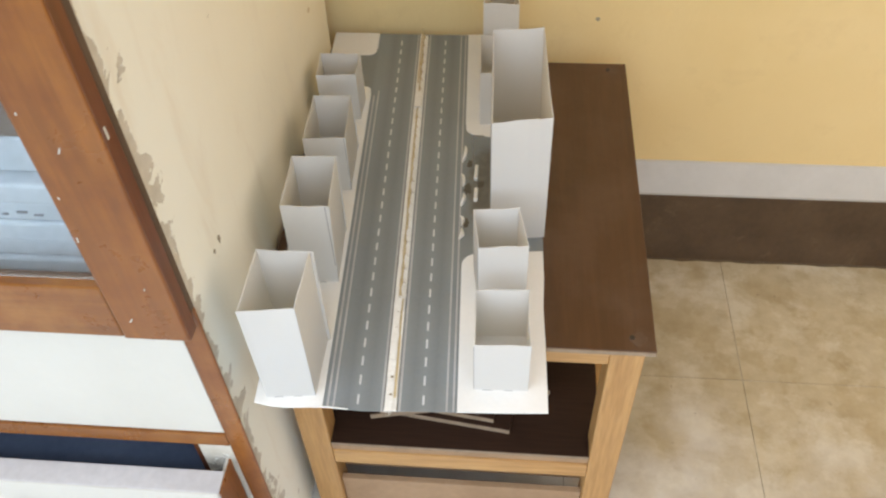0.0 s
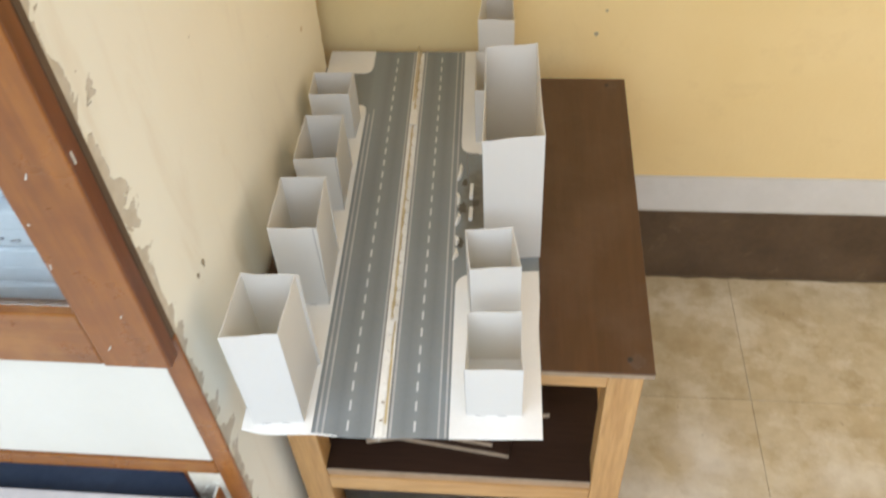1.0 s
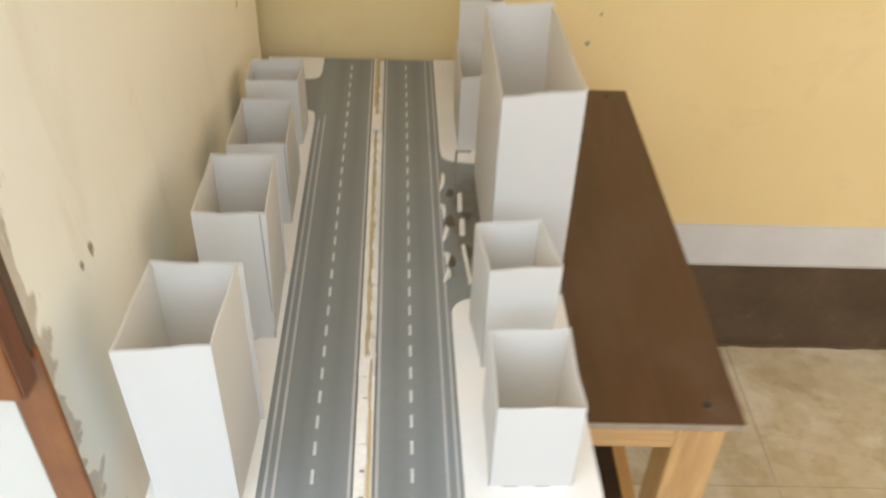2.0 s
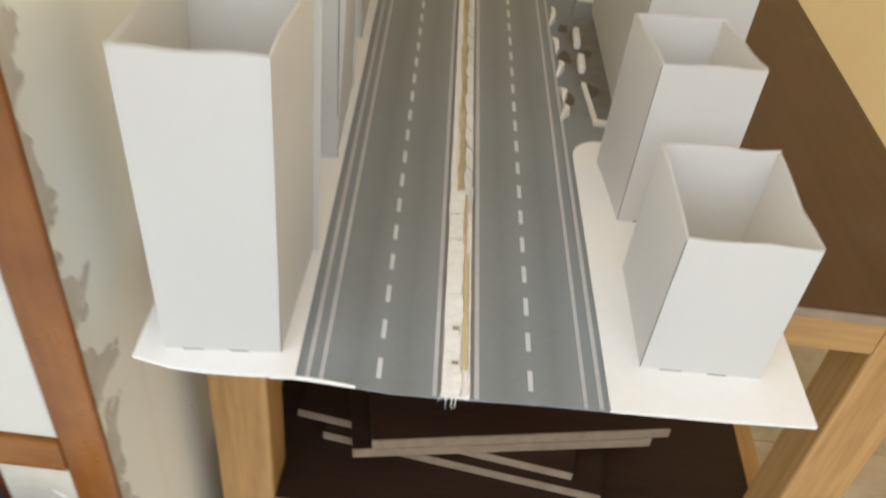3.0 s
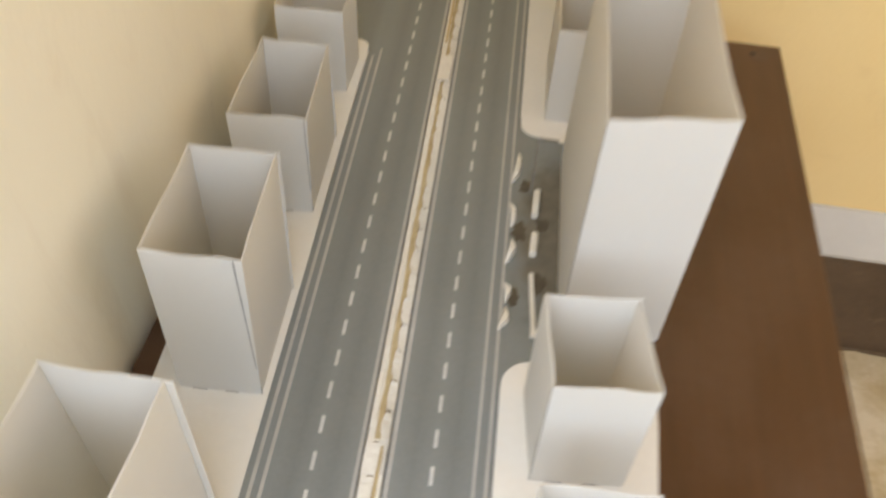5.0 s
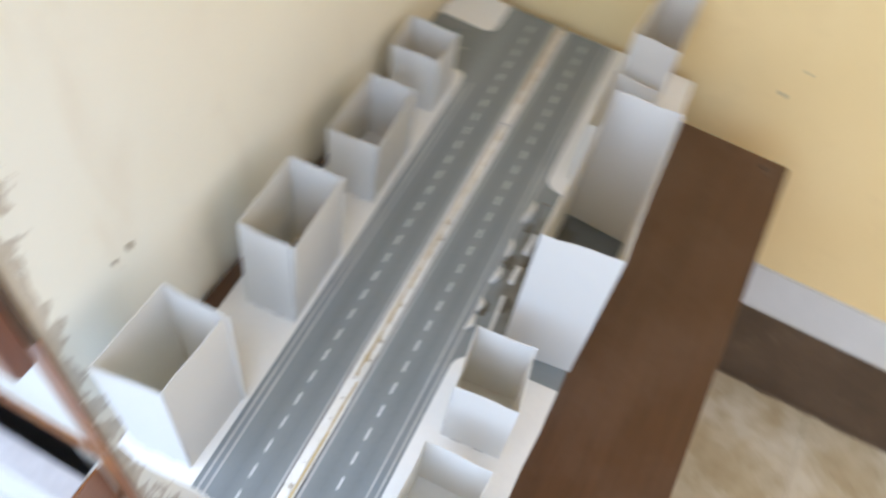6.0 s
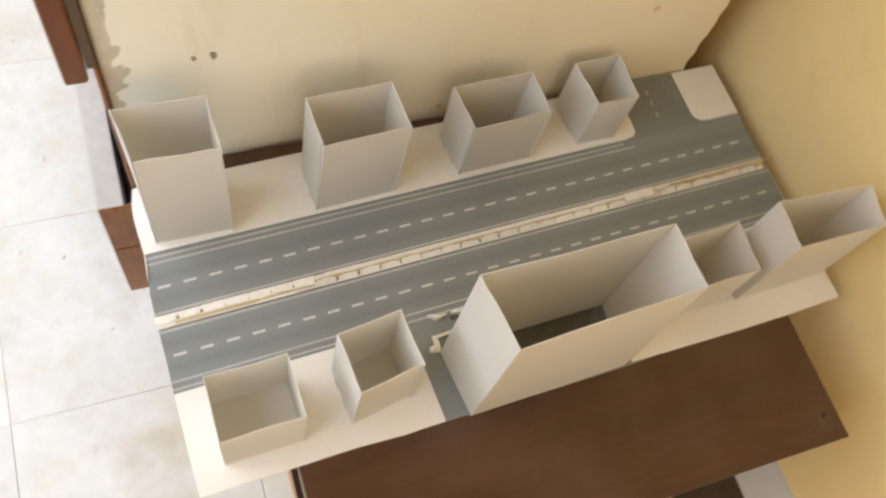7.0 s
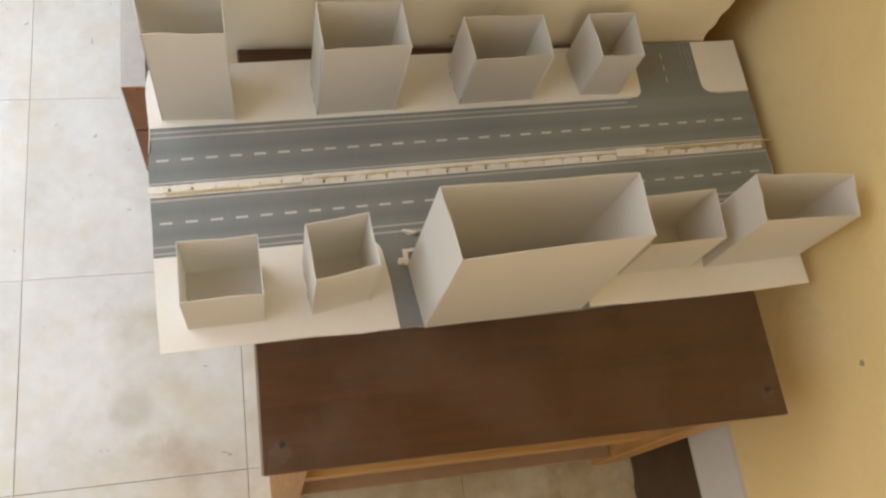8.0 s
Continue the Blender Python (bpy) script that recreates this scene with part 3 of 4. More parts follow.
for k, (x, z, turn) in enumerate(((-0.246, 0.533, 10), (-0.222, 0.490, 25), (-0.247, 0.427, -15), (-0.250, 0.366, 8), (-0.202, 0.287, 20), (-0.236, 0.228, 35))):
    bm = box(-0.0007, 0.0007, 0, 0.0006, -0.0040 if k % 2 else -0.0016, 0.0040 if k % 2 else 0.0016)
    bmesh.ops.rotate(bm, verts=bm.verts, cent=(0, 0, 0), matrix=Matrix.Rotation(radians(turn), 3, "Y"))
    bmesh.ops.translate(bm, verts=bm.verts, vec=(x, -0.0518, ZB + z))
    part("paint_fleck", bm, LAMINATE, door, "spilt white paint fleck")
part("paint_fleck", box(-0.1738, -0.1731, -0.045, -0.042, ZB + 0.500, ZB + 0.514), LAMINATE, door)
# drawers: fronts pulled out towards the room


def drawer(z0, z1, out, parent):
    """A drawer with a laminate front, brown end, box and knob."""
    y0 = CY - out - 0.0375
    d = part("drawer", box(CX0 + 0.05, -0.2165, y0, y0 + 0.0365, z0, z1, 0.0015), GREYLAM, parent, "white laminate drawer front with grey top edge")
    part("front_face", box(CX0 + 0.052, -0.218, y0 - 0.0022, y0 - 0.0002, z0 + 0.002, z1 - 0.001), LAMINATE, d, "white laminate face")
    part("end_strip", box(-0.2163, -0.2135, y0, -0.0188, z0, z1 - 0.0005, 0.0008), CUPB_Z, d, "brown wooden end")
    part("drawer_side", box(-0.2255, -0.2172, y0 + 0.037, 0.30, z0 + 0.02, z1 - 0.014), LAMINATE, d)
    part("drawer_side", box(CX0 + 0.06, CX0 + 0.072, y0 + 0.037, 0.30, z0 + 0.02, z1 - 0.014), LAMINATE, d)
    part("lining", box(-0.2270, -0.2257, y0 + 0.037, 0.30, z0 + 0.0265, z1 - 0.016), NAVY, d, "dull blue drawer lining")
    part("drawer_bottom", box(CX0 + 0.0725, -0.2275, y0 + 0.037, 0.30, z0 + 0.02, z0 + 0.026), NAVY, d)
    bm = bmesh.new()
    bmesh.ops.create_uvsphere(bm, u_segments=16, v_segments=10, radius=0.014)
    for v in bm.verts:
        v.co = Vector((v.co.x - 0.545, v.co.y * 0.8 + y0 - 0.014, v.co.z + (z0 + z1) / 2))
    part("knob", bm, GREYLAM, d, "round grey knob")
    return d


drawer(0.322, 0.452, 0.0215, cup)
drawer(0.150, 0.318, 0.0215, cup)
part("lower_panel", box(CX0 + 0.0305, -0.2065, CY + 0.03, 0.05, 0.0, ZB - 0.46), CUPB_DARK, cup)

# papers behind the glass
for k in range(5):
    z = DZ + 0.0305 + 0.031 * k
    ob = thing("paper_stack", (-0.5, 0.1, z), "pile of blue-white papers behind the glass", "papers", "papers in the cupboard")
    dx = 0.012 * math.sin(2.3 * k)
    part("sheets", box(-0.78 + dx, -0.281 - abs(dx), 0.02 + 0.004 * (k % 2), 0.34, z, z + 0.030, 0.004), PAPER, ob)
    if k == 3:
        for j in range(3):
            part("writing_bar", box(-0.345 - 0.019 * j, -0.334 - 0.021 * j + 0.003 * (j % 2), 0.0212, 0.0235, z + 0.011 + 0.003 * (j % 2), z + 0.0124 + 0.004 * (j % 2)), INK, ob, "short grey stroke of writing")
for k in range(3):
    z = DZ + 0.186 + 0.05 * k
    ob = thing("box_file", (-0.5, 0.1, z), "dark grey box file behind the glass", "box file", "papers in the cupboard")
    part("cover", box(-0.76 + 0.01 * k, -0.30, 0.04, 0.33, z, z + 0.049, 0.003), DARKIN if k == 1 else PAPER, ob)

# ---------------------------------------------------------------- the road model
SL = -0.0425  # the road leans this much to the wall per metre


def at_u(u, y):
    return (u + SL * y, y)


YF, YE = -0.0155, 0.892
FRONT = [(-0.144, -0.0150), (-0.119, -0.0195), (-0.100, -0.0200), (-0.077, -0.0185), (-0.047, -0.0155), (-0.024, -0.0165),
         (0.008, -0.0180), (0.042, -0.0170), (0.100, -0.0140), (0.138, -0.0130), (0.205, -0.0105), (0.2630, -0.0070)]


def front_at(x):
    """The uneven front rim of the model, as y over x."""
    for (x0, y0), (x1, y1) in zip(FRONT, FRONT[1:]):
        if x <= x1:
            return y0 + (y1 - y0) * max(0.0, (x - x0) / (x1 - x0))
    return FRONT[-1][1]


def rim(x0, x1, inset=0.0):
    """The stretch of the front rim from x0 to x1."""
    xs = sorted([x0, x1] + [x for x, _ in FRONT if x0 + 0.002 < x < x1 - 0.002])
    return [(x, front_at(x) + inset) for x in xs]


model = thing("road_model_base", (0.05, 0.45, ZB - 0.0043), "white foam base with a printed grey dual carriageway", "road model")
base_poly = rim(-0.1425, 0.2615, 0.004) + [(0.259, 0.107), (0.2565, 0.18), (0.2575, 0.238), (0.254, 0.29), (0.2555, 0.33),
             (0.250, 0.544), (0.247, 0.57), (0.2445, 0.73), (0.242, 0.811), (0.237, 0.897), (0.05, 0.894), (-0.179, 0.892), (-0.166, 0.55), (-0.155, 0.25)]
part("base_board", sheet(base_poly, ZB - 0.0042, ZB - 0.0018), FOAM, model, "white foam board with a frayed rim")
E_L, E_R = -0.048, 0.138
road_poly = rim(E_L, E_R + 0.0005)[::-1] + [at_u(E_L, 0.69), (-0.176, 0.690), (-0.181, 0.835), at_u(E_L, 0.835), at_u(E_L, YE), at_u(E_R, YE), at_u(E_R, 0.60), (0.2470, 0.60), (0.2505, 0.544), (0.2548, 0.33), (0.2572, 0.262), at_u(E_R, 0.25)]
part("road_sheet", sheet(road_poly, ZB - 0.0017, ZB - 0.0006), PRINT, model, "printed grey asphalt paper")


def ribbon(u0, u1, y0, y1, z=0.0):
    return sheet([at_u(u0, y0), at_u(u1, y0), at_u(u1, y1), at_u(u0, y1)], ZB - 0.0005 + z, ZB - 0.0001 + z, 0.03)


for u0, u1, y1 in ((-0.0432, -0.0404, 0.68), (-0.0350, -0.0322, 0.695), (0.0325, 0.0352, YE), (0.0572, 0.0602, YE), (0.1225, 0.1250, YE), (0.1318, 0.1345, YE)):
    part("edge_line", ribbon(u0, u1, front_at(u0) + 0.0006, y1), LINE, model, "pale printed edge line")
for lane in (0.0, 0.0913):
    for k in range(28):
        y = 0.0318 * k + (0.003 if lane else 0.0)
        part("lane_dash", sheet([at_u(lane - 0.0015, y - 0.0078), at_u(lane + 0.0015, y - 0.0078), at_u(lane + 0.0015, y + 0.0078), at_u(lane - 0.0015, y + 0.0078)], ZB - 0.0005, ZB - 0.0001, 0.02), DASH, model)
for x in (-0.157, -0.136, -0.115):
    part("lane_dash", prism([(x, 0.755), (x + 0.010, 0.755), (x + 0.010, 0.7575), (x, 0.7575)], ZB - 0.0005, ZB - 0.0001), LINE, model)
for x0, x1, y in ((-0.178, -0.138, 0.7905), (-0.174, -0.120, 0.7985), (-0.168, -0.128, 0.8045)):
    part("street_streak", prism([(x0, y), (x1, y + 0.0012), (x1, y + 0.0030), (x0, y + 0.0022)], ZB - 0.0005, ZB - 0.0001), GREYPRINT, model, "faint grey printed streak")

# the white underside of the paper curls up along the front rim
curl = [(x, front_at(x)) for x in (-0.062, -0.050, -0.040, -0.030, -0.020, -0.012)]
lips = [0.0005, 0.0012, 0.0015, 0.0013, 0.0010, 0.0004]
part("curled_rim", prism([(x, y - 0.0005) for x, y in curl] + [(x, y - 0.0005 + l) for (x, y), l in zip(curl[::-1], lips[::-1])], ZB - 0.0022, ZB + 0.0003), FOAM, model, "white paper edge curling over the rim")

# pavement plates glued on both sides
PL0, PL1 = ZB - 0.0017, ZB + 0.0006
left_plate = rim(-0.144, E_L) + [at_u(E_L, 0.35)] + arc(-0.0925, 0.694, 0.0135, 0, 90) + [(-0.1745, 0.709), (-0.167, 0.55), (-0.156, 0.25)]
part("pavement_plate", sheet(left_plate, PL0, PL1), FOAM, model, "white foam pavement")
part("pavement_plate", sheet([(-0.181, 0.8915), (-0.178, 0.813)] + arc(-0.1015, 0.8295, 0.0165, -90, 0) + [(-0.0875, 0.892)], PL0, PL1), FOAM, model)
right_plate = rim(E_R + 0.0008, 0.263) + [(0.2595, 0.107), (0.256, 0.18), (0.257, 0.238), (0.2555, 0.289), (0.190, 0.284)] + arc(0.1530, 0.253, 0.0255, 90, 180)
part("pavement_plate", sheet(right_plate, PL0, PL1), FOAM, model)
part("pavement_plate", sheet(arc(0.1345, 0.591, 0.0205, 180, 262) + [(0.2475, 0.5525), (0.244, 0.73), (0.2415, 0.811), (0.2365, 0.896), at_u(E_R, 0.893)], PL0, PL1), FOAM, model)

# the torn central strip


def ragged(u0, u1, jag0, jag1, y0, y1, z0, z1, seed, step=0.006):
    """A ribbon with torn edges, as a run of uneven slabs."""
    rnd = random.Random(seed)
    bm = bmesh.new()
    rows = []
    y, a, b = y0, 0.0, 0.0
    while y < y1:
        a = 0.55 * a + jag0 * rnd.uniform(-1, 1)
        b = 0.55 * b + jag1 * rnd.uniform(-1, 1)
        h = z1 + (z1 - z0) * 0.22 * rnd.uniform(-1, 1)
        p, q = at_u(u0 + a, y), at_u(u1 + b, y)
        s = sag(p[0], y)
        rows.append([bm.verts.new((p[0], y, z0 + s)), bm.verts.new((p[0] + 0.0006, y, h + s)), bm.verts.new((q[0] - 0.0006, y, h + s)), bm.verts.new((q[0], y, z0 + s))])
        y += step * rnd.uniform(0.7, 1.3)
    for r, t in zip(rows, rows[1:]):
        for k in range(3):
            bm.faces.new((r[k], r[k + 1], t[k + 1], t[k]))
        bm.faces.new((r[3], r[0], t[0], t[3]))
    bm.faces.new(rows[0])
    bm.faces.new(rows[-1][::-1])
    return bm


part("median_bed", ragged(0.0375, 0.0545, 0.0003, 0.0003, YF - 0.001, YE + 0.004, ZB - 0.0006, ZB + 0.0010, 3, 0.01), TORN, model, "cream card bed of the central strip")
part("median_groove", ragged(0.0432, 0.0492, 0.0006, 0.0006, 0.185, YE, ZB + 0.0004, ZB + 0.0015, 13, 0.007), TAN, model, "tan glue-stained groove")
part("median_groove", ragged(0.0486, 0.0520, 0.0004, 0.0003, 0.112, 0.184, ZB + 0.0004, ZB + 0.0015, 14, 0.007), TAN, model)
# dark strips on both sides: the median's shadow line put in as colour
for u0, u1 in ((0.0362, 0.0373), (0.0547, 0.0558)):
    part("median_shadow", ribbon(u0, u1, YF, YE, 0.0003), EDGE_SHADE, model, "dark strip painted as shadow beside the central strip")
part("median_card", ragged(0.0377, 0.0424, 0.0002, 0.0009, 0.195, YE, ZB + 0.0003, ZB + 0.0024, 8, 0.006), TORN, model, "torn cream card along the central strip")
rnd = random.Random(21)
for k in range(31):
    # short tabs of cut card: broad at the front, further on narrow and bent up along the far side
    y0 = YF - 0.003 + 0.0287 * k
    y1 = y0 + 0.0270 + rnd.uniform(-0.0022, 0.0014)
    broad = k < 7
    if broad:
        a, b, ha, hb = 0.0380 + rnd.uniform(-0.0003, 0.0003), 0.0486 + rnd.uniform(-0.0008, 0.0010), 0.0022, rnd.uniform(0.0024, 0.0040)
    else:
        a, b, ha, hb = 0.0478 + rnd.uniform(-0.0012, 0.0008), 0.0546 + rnd.uniform(-0.0002, 0.0003), rnd.uniform(0.0055, 0.0075), 0.0012
    bm = bmesh.new()
    cols = []
    for i in range(7):
        y = y0 + (y1 - y0) * i / 6
        nip = 0.0016 * (abs(i - 3) == 3) + 0.0004 * (abs(i - 3) == 2)
        wob = rnd.uniform(-0.0006, 0.0006)
        p, q = at_u(a + (0 if broad else nip + wob), y), at_u(b - (nip + wob if broad else 0), y)
        z = ZB + sag(*p)
        h, g = ha * rnd.uniform(0.85, 1.1), hb * rnd.uniform(0.9, 1.1)
        cols.append([bm.verts.new((p[0], y, z + h - 0.0007)), bm.verts.new((p[0], y, z + h)), bm.verts.new((q[0], y, z + g)), bm.verts.new((q[0], y, z + g - 0.0007))])
    for r, t in zip(cols, cols[1:]):
        for c in range(4):
            bm.faces.new((r[c], r[(c + 1) % 4], t[(c + 1) % 4], t[c]))
    bm.faces.new(cols[0])
    bm.faces.new(cols[-1][::-1])
    part("median_tab", bm, TORN, model)
    u = 0.0450 if broad else 0.0500
    part("slot", ribbon(u - 0.0019, u + 0.0022, y1 + 0.0001, y0 + 0.0286, 0.0021), SLOT, model, "dark brown slot between two tabs")
part("median_rim", ragged(0.0526, 0.0547, 0.0003, 0.0001, YF, 0.188, ZB + 0.0003, ZB + 0.0022, 5, 0.008), TORN, model, "thin cream rim of the central strip")
part("median_chip", box(0.0455, 0.0475, 0.155, 0.186, ZB + 0.0012, ZB + 0.0042, 0.0005), CARD, model, "thin white card chip")
part("median_chip", sheet([at_u(0.0400, 0.640), at_u(0.0530, 0.640), at_u(0.0530, 0.687), at_u(0.0400, 0.687)], ZB + 0.0058, ZB + 0.0078), TORN, model, "white card piece on the central strip")
part("stick", sheet([at_u(0.0408, 0.720), at_u(0.0430, 0.720), at_u(0.0430, 0.9065), at_u(0.0408, 0.9065)], ZB + 0.0026, ZB + 0.0044), STICK, model, "thin yellow wooden stick reaching past the rim")
part("stick", sheet([at_u(0.0497, 0.004), at_u(0.0522, 0.004), at_u(0.0522, 0.110), at_u(0.0497, 0.110)], ZB + 0.0013, ZB + 0.0030), STICK, model, "thin yellow wooden stick")
tuft = bmesh.new()
rnd = random.Random(4)
for k in range(9):
    x, l = 0.038 + 0.0012 * k, rnd.uniform(0.003, 0.009)
    p = [tuft.verts.new(c) for c in ((x, YF + 0.001, ZB + 0.001), (x + 0.0010, YF + 0.001, ZB + 0.001), (x + rnd.uniform(-0.002, 0.002), YF - l, ZB - rnd.uniform(0.001, 0.005)), (x + 0.0005, YF + 0.001, ZB - 0.0002))]
    for f in ((0, 1, 2), (1, 3, 2), (3, 0, 2), (0, 3, 1)):
        tuft.faces.new([p[i] for i in f])
part("frayed_tuft", tuft, CARD, model, "frayed white paper end")

# scraps standing in the side yard
scraps = [(0.1222, 0.320, 0.026, -8), (0.1215, 0.350, 0.022, 10), (0.1205, 0.400, 0.030, -6), (0.1172, 0.448, 0.032, 8), (0.1160, 0.516, 0.044, -4)]
for k, (x, y, l, turn) in enumerate(scraps):
    # a curl of torn card: thick in the middle, thin at its ends
    outer = [(0.0052 * math.sin(math.pi * q / 8) + 0.0006 * math.sin(5 * q + k), -l / 2 + l * q / 8) for q in range(9)]
    inner = [(0.0008 * math.sin(math.pi * q / 8) - 0.0009, -l / 2 + l * q / 8) for q in range(8, -1, -1)]
    bm = prism(outer + inner, 0, 0.007)
    for v in bm.verts:
        if v.co.z > 0.003:
            v.co.z -= 0.0045 * (abs(v.co.y) / (l / 2)) ** 2
            v.co.x -= 0.0012
    bmesh.ops.rotate(bm, verts=bm.verts, cent=(0, 0, 0), matrix=Matrix.Rotation(radians(turn), 3, "Z"))
    bmesh.ops.translate(bm, verts=bm.verts, vec=(x, y, ZB - 0.0005))
    part("kerb_scrap", bm, TORN, model, "curled cream card scrap")
part("yard_rail", sheet([(0.1405, 0.375), (0.1445, 0.375), (0.1515, 0.3115), (0.1475, 0.3115)], ZB - 0.0005, ZB + 0.0030), TORN, model, "cream card rail in the side yard")
part("yard_rail", sheet([(0.1475, 0.3045), (0.1695, 0.3045), (0.1695, 0.3112), (0.1475, 0.3112)], ZB - 0.0005, ZB + 0.0030), TORN, model)
part("yard_block", box(0.1385, 0.1455, 0.396, 0.424, ZB - 0.0005, ZB + 0.0085, 0.002), TORN, model, "rounded cream card block")
part("yard_block", box(0.1365, 0.1430, 0.447, 0.482, ZB - 0.0005, ZB + 0.0085, 0.002), TORN, model)
part("yard_block", box(0.1620, 0.1695, 0.2955, 0.3040, ZB + 0.0007, ZB + 0.0125, 0.0028), TORN, model)
for k, (x, y, rad) in enumerate(((0.1285, 0.347, 0.006), (0.1270, 0.428, 0.0075), (0.1275, 0.490, 0.006), (0.150, 0.365, 0.007), (0.148, 0.440, 0.006))):
    stain = disc(rad, 0.0002, 16, 0.35, 30 + k)
    for v in stain.verts:
        v.co.y *= 1.7
    bmesh.ops.translate(stain, verts=stain.verts, vec=(x, y, ZB - 0.0005))
    part("glue_stain", stain, GLUE, model, "dark brown glue stain")
gantry = part("gantry", merge(box(0.1315, 0.1345, 0.4835, 0.4865, ZB - 0.0005, ZB + 0.066, 0.0006), box(0.1316, 0.1344, 0.4840, 0.4860, ZB + 0.0662, ZB + 0.0685)), WIRE, model, "thin grey card post with an arm")
part("arm", box(0.1316, 0.1520, 0.4838, 0.4862, ZB + 0.0686, ZB + 0.0710, 0.0006), WIRE, gantry)

# ---------------------------------------------------------------- the card houses


def card_panel(a, b, ha, hb, inward, thick, bow, seed, foot, la, lb):
    """An upright card panel from a to b (x, y), ha and hb high, a little bowed; la and lb shift its top corners."""
    rnd = random.Random(seed)
    bm = bmesh.new()
    n, m = 5, 6
    grid = {}
    for side in (0, 1):
        for i in range(n + 1):
            for j in range(m + 1):
                u, v = i / n, j / m
                p = Vector((a[0] + (b[0] - a[0]) * u, a[1] + (b[1] - a[1]) * u))
                p += Vector(inward) * (side * thick + bow * math.sin(math.pi * u) * v)
                p += Vector(inward) * 0.0003 * math.sin(7 * u + seed) * v
                p += la.lerp(lb, u) * v
                top = ha + (hb - ha) * u + 0.0009 * math.sin(9 * u + 1.7 * seed) - 0.0009 * rnd.random()
                grid[side, i, j] = bm.verts.new((p.x, p.y, foot + top * v))
    for side in (0, 1):
        for i in range(n):
            for j in range(m):
                q = [grid[side, i, j], grid[side, i + 1, j], grid[side, i + 1, j + 1], grid[side, i, j + 1]]
                bm.faces.new(q if side == 0 else q[::-1])
    for i in range(n):
        for j in (0, m):
            bm.faces.new((grid[0, i, j], grid[1, i, j], grid[1, i + 1, j], grid[0, i + 1, j]))
    for j in range(m):
        for i in (0, n):
            bm.faces.new((grid[0, i, j], grid[0, i, j + 1], grid[1, i, j + 1], grid[1, i, j]))
    return bm


def house(fl, fr, br, bl, heights, label, seed, over=0.0, bow=0.0006, seams=(), lean=((0, 0),) * 4):
    """An open-topped card house from its four corners and its corner heights (fl, fr, br, bl)."""
    cx, cy = sum(p[0] for p in (fl, fr, br, bl)) / 4, sum(p[1] for p in (fl, fr, br, bl)) / 4
    foot = ZB + 0.0007 + sag(cx, cy)
    if 0.29 < cy < 0.57 and cx > 0.12:
        foot = ZB - 0.0004
    ob = thing("model_house", (cx, cy, foot), label, "model house", "card houses on the road model")
    th = 0.0010
    corners = (fl, fr, br, bl)
    for k, (i, j) in enumerate(((0, 1), (3, 2), (0, 3), (1, 2))):
        a, b, ha, hb = corners[i], corners[j], heights[i], heights[j]
        A, B = Vector(a), Vector(b)
        d = (B - A).normalized()
        nrm = Vector((-d.y, d.x))
        if nrm.dot(Vector((cx, cy)) - A) < 0:
            nrm = -nrm
        if k >= 2:
            A, B = A + d * (th + 0.0002), B - d * (th + 0.0002)
        else:
            B = B + d * over * (k == 1)
        part("card_wall", card_panel(A, B, ha, hb, nrm, th, bow * (0.5 + 0.5 * math.sin(seed * 3 + k * 2)), seed * 4 + k, foot, Vector(lean[i]), Vector(lean[j])), CARD, ob)
    for corner, other in seams:
        c = Vector((fl, fr)[corner])
        nx = -1 if corner == 0 else 1
        h = heights[corner]
        part("card_edge", box(c.x + nx * 0.0001 - 0.0003, c.x + nx * 0.0001 + 0.0003, c.y + 0.0002, c.y + 0.0011, foot + 0.0005, foot + h - 0.002), EDGE_SHADE, ob, "grey raw card edge")
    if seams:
        # thin dark strips painted as shade along stretches of the front's foot
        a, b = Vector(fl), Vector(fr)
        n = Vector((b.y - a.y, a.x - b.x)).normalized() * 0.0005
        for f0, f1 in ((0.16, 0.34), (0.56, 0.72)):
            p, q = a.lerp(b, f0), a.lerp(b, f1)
            part("foot_shade", prism([(p.x + n.x, p.y + n.y), (q.x + n.x, q.y + n.y), (q.x + n.x * 0.2, q.y + n.y * 0.2), (p.x + n.x * 0.2, p.y + n.y * 0.2)], foot - 0.0001, foot + 0.00035), EDGE_SHADE, ob, "dark strip painted as shade under the card")
    return ob


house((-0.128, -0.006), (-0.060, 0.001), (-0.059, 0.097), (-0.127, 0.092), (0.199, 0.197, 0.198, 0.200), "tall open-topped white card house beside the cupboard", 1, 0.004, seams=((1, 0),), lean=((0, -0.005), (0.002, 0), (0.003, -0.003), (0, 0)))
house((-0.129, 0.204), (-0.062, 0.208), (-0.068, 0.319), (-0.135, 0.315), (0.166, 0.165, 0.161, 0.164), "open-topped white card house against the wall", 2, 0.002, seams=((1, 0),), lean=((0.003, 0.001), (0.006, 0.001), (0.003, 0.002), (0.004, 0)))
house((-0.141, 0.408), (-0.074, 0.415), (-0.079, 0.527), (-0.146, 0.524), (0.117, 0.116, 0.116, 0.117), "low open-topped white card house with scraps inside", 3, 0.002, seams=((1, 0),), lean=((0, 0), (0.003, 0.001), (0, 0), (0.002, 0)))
house((-0.155, 0.597), (-0.085, 0.606), (-0.085, 0.668), (-0.161, 0.673), (0.105, 0.101, 0.104, 0.100), "small open-topped white card house by the side street", 4, 0.0)
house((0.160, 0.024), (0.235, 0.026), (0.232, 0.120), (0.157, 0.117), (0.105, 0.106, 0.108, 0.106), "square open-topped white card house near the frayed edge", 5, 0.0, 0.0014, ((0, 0),))
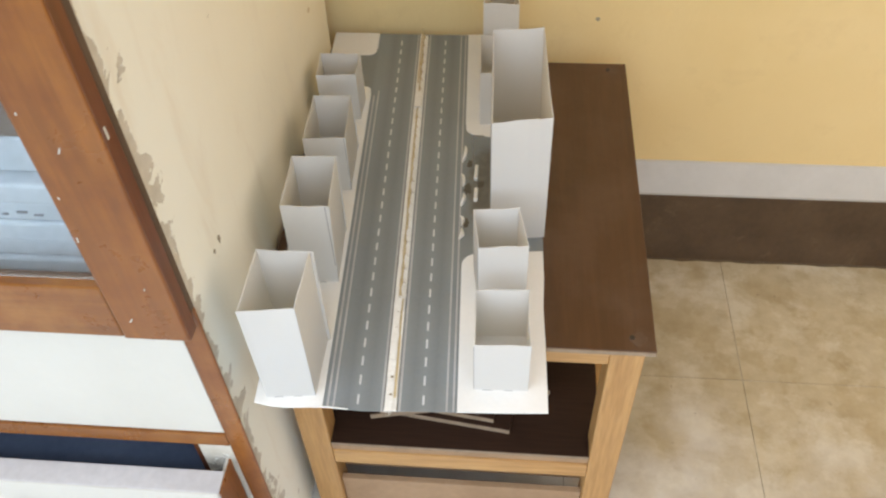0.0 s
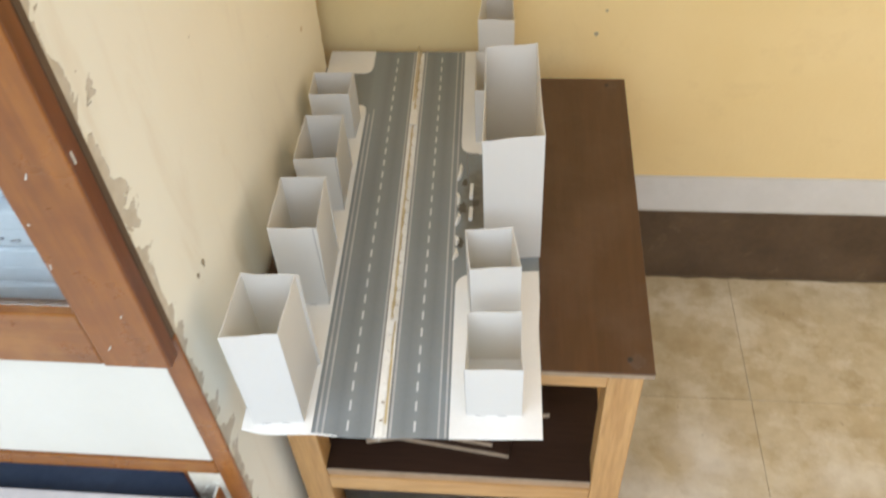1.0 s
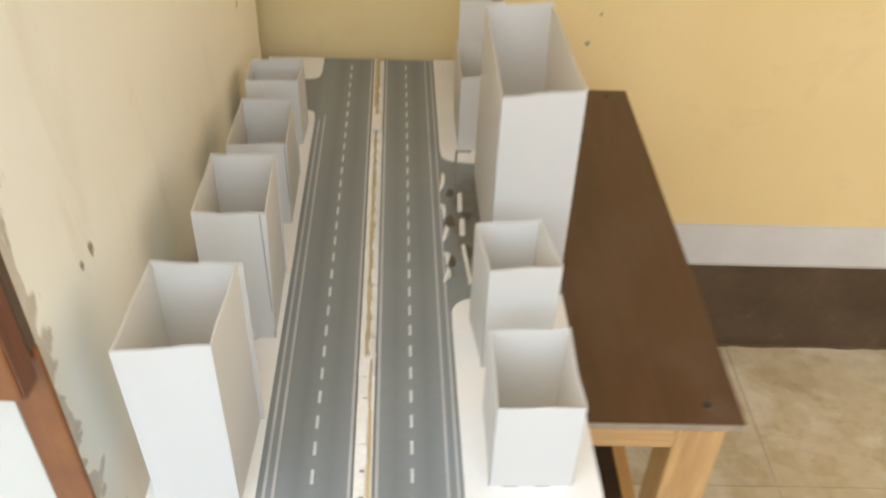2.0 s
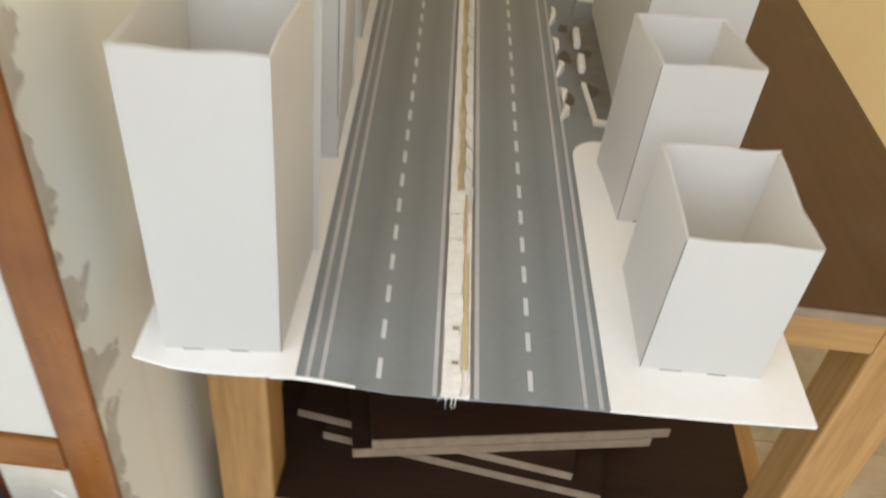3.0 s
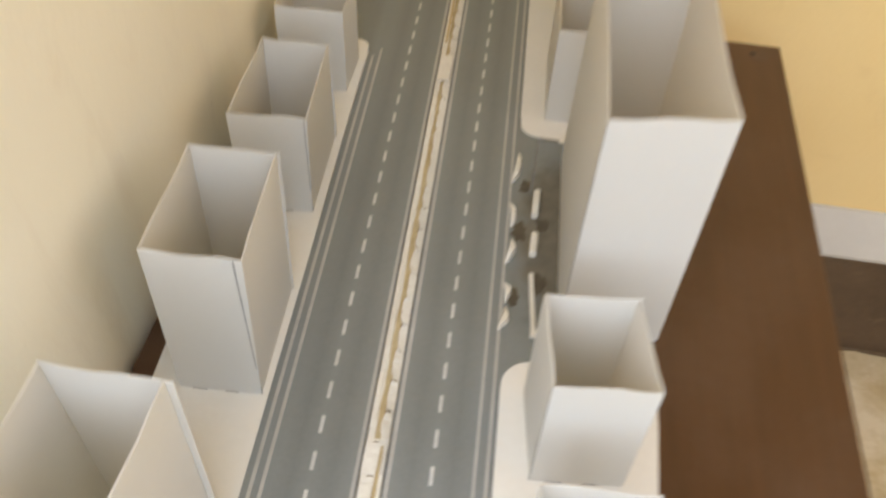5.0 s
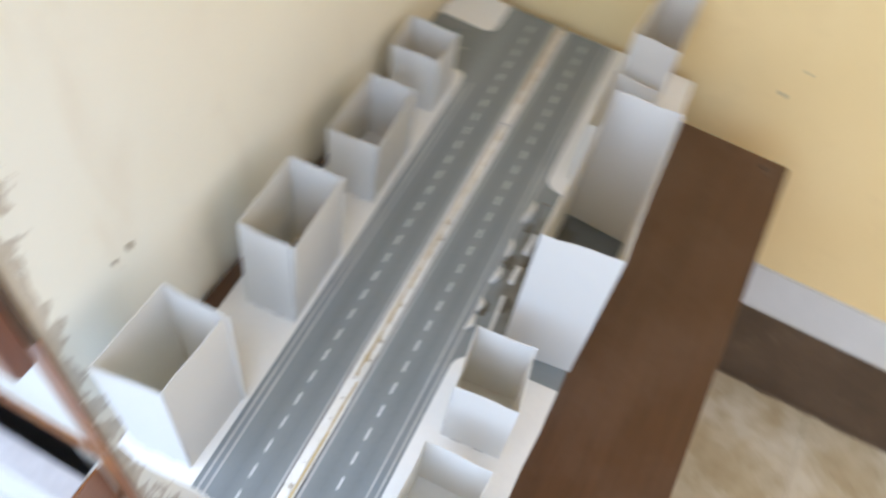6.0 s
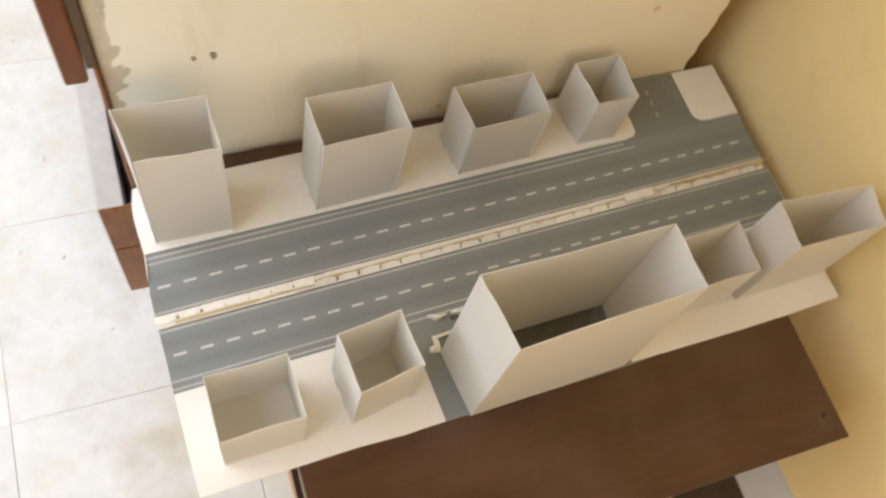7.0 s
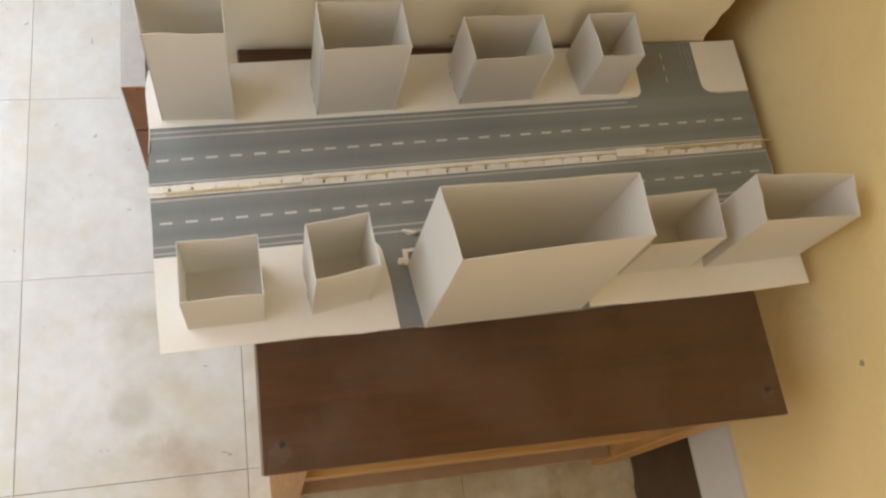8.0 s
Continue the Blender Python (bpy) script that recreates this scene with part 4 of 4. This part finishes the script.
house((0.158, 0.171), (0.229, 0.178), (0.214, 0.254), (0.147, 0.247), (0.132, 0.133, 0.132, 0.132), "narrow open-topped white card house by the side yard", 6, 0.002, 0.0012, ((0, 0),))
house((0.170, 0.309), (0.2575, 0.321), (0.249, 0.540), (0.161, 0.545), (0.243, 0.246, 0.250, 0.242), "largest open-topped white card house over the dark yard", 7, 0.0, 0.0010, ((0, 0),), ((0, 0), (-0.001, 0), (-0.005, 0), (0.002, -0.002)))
house((0.139, 0.600), (0.206, 0.603), (0.202, 0.711), (0.134, 0.711), (0.116, 0.114, 0.114, 0.120), "low open-topped white card house between two taller ones", 8)
house((0.138, 0.741), (0.204, 0.735), (0.197, 0.887), (0.145, 0.880), (0.168, 0.170, 0.150, 0.170), "open-topped white card house against the back wall", 9)

for cx, cy, cz, sx, sy, turn in ((-0.107, 0.470, 0.0, 0.014, 0.018, 20), (-0.096, 0.250, 0.0, 0.012, 0.010, 35)):
    ob = thing("card_scrap", (cx, cy, ZB + 0.001), "crumpled white card scrap inside a card house", "card scrap")
    bm = box(-sx, sx, -sy, sy, 0.0008, 0.016, 0.004)
    for v in bm.verts:
        v.co += Vector((noise.noise(v.co * 90), noise.noise(v.co * 90 + Vector((5, 0, 0))), 0)) * 0.004
    bmesh.ops.rotate(bm, verts=bm.verts, cent=(0, 0, 0), matrix=Matrix.Rotation(radians(turn), 3, "Z"))
    bmesh.ops.translate(bm, verts=bm.verts, vec=(cx, cy, ZB))
    part("crumple", bm, CARD, ob)

# ---------------------------------------------------------------- small marks
for x, y, r, seed in ((-0.1817, 0.111, 0.0042, 2), (-0.1817, 0.089, 0.0030, 7)):
    bm = disc(r, 0.0006, 12, 0.35, seed)
    bmesh.ops.rotate(bm, verts=bm.verts, cent=(0, 0, 0), matrix=Matrix.Rotation(radians(90), 3, "Y"))
    for v in bm.verts:
        v.co.z *= 1.5
    bmesh.ops.translate(bm, verts=bm.verts, vec=(x, y, ZB + 0.197))
    part("nail_hole", bm, STAIN, bpy.data.objects["wall_pier"])
for y, z, r, seed in ((0.714, 0.779, 0.0055, 4), (0.417, 0.630, 0.004, 6)):
    bm = disc(r, 0.0006, 14, 0.3, seed)
    bmesh.ops.rotate(bm, verts=bm.verts, cent=(0, 0, 0), matrix=Matrix.Rotation(radians(90), 3, "Y"))
    bmesh.ops.translate(bm, verts=bm.verts, vec=(-0.1817, y, z))
    part("paint_stain", bm, RUST, bpy.data.objects["wall_pier"], "small rust-brown spot on the paint")
for x, z, r, seed in ((0.367, 0.026, 0.0042, 5), (0.384, 0.080, 0.003, 9)):
    bm = disc(r, 0.0006, 12, 0.35, seed)
    bmesh.ops.rotate(bm, verts=bm.verts, cent=(0, 0, 0), matrix=Matrix.Rotation(radians(90), 3, "X"))
    bmesh.ops.translate(bm, verts=bm.verts, vec=(x, Y_BACK - 0.0002, ZB + z))
    part("nail_hole", bm, STAIN, bpy.data.objects["wall_back"])

# ---------------------------------------------------------------- floor tiles
nx0, nx1 = math.floor((X_LEFT - TX) / TP), math.ceil((X_RIGHT - TX) / TP)
ny0, ny1 = math.floor((Y_FRONT - TY) / TP), math.ceil((Y_BACK - TY) / TP)
rnd = random.Random(11)
for i in range(nx0, nx1):
    for j in range(ny0, ny1):
        t = new("tile", TILE_ME)
        t.location = (TX + (i + 0.5) * TP, TY + (j + 0.5) * TP, rnd.uniform(-0.0006, 0.0))
        t.parent = FLOOR
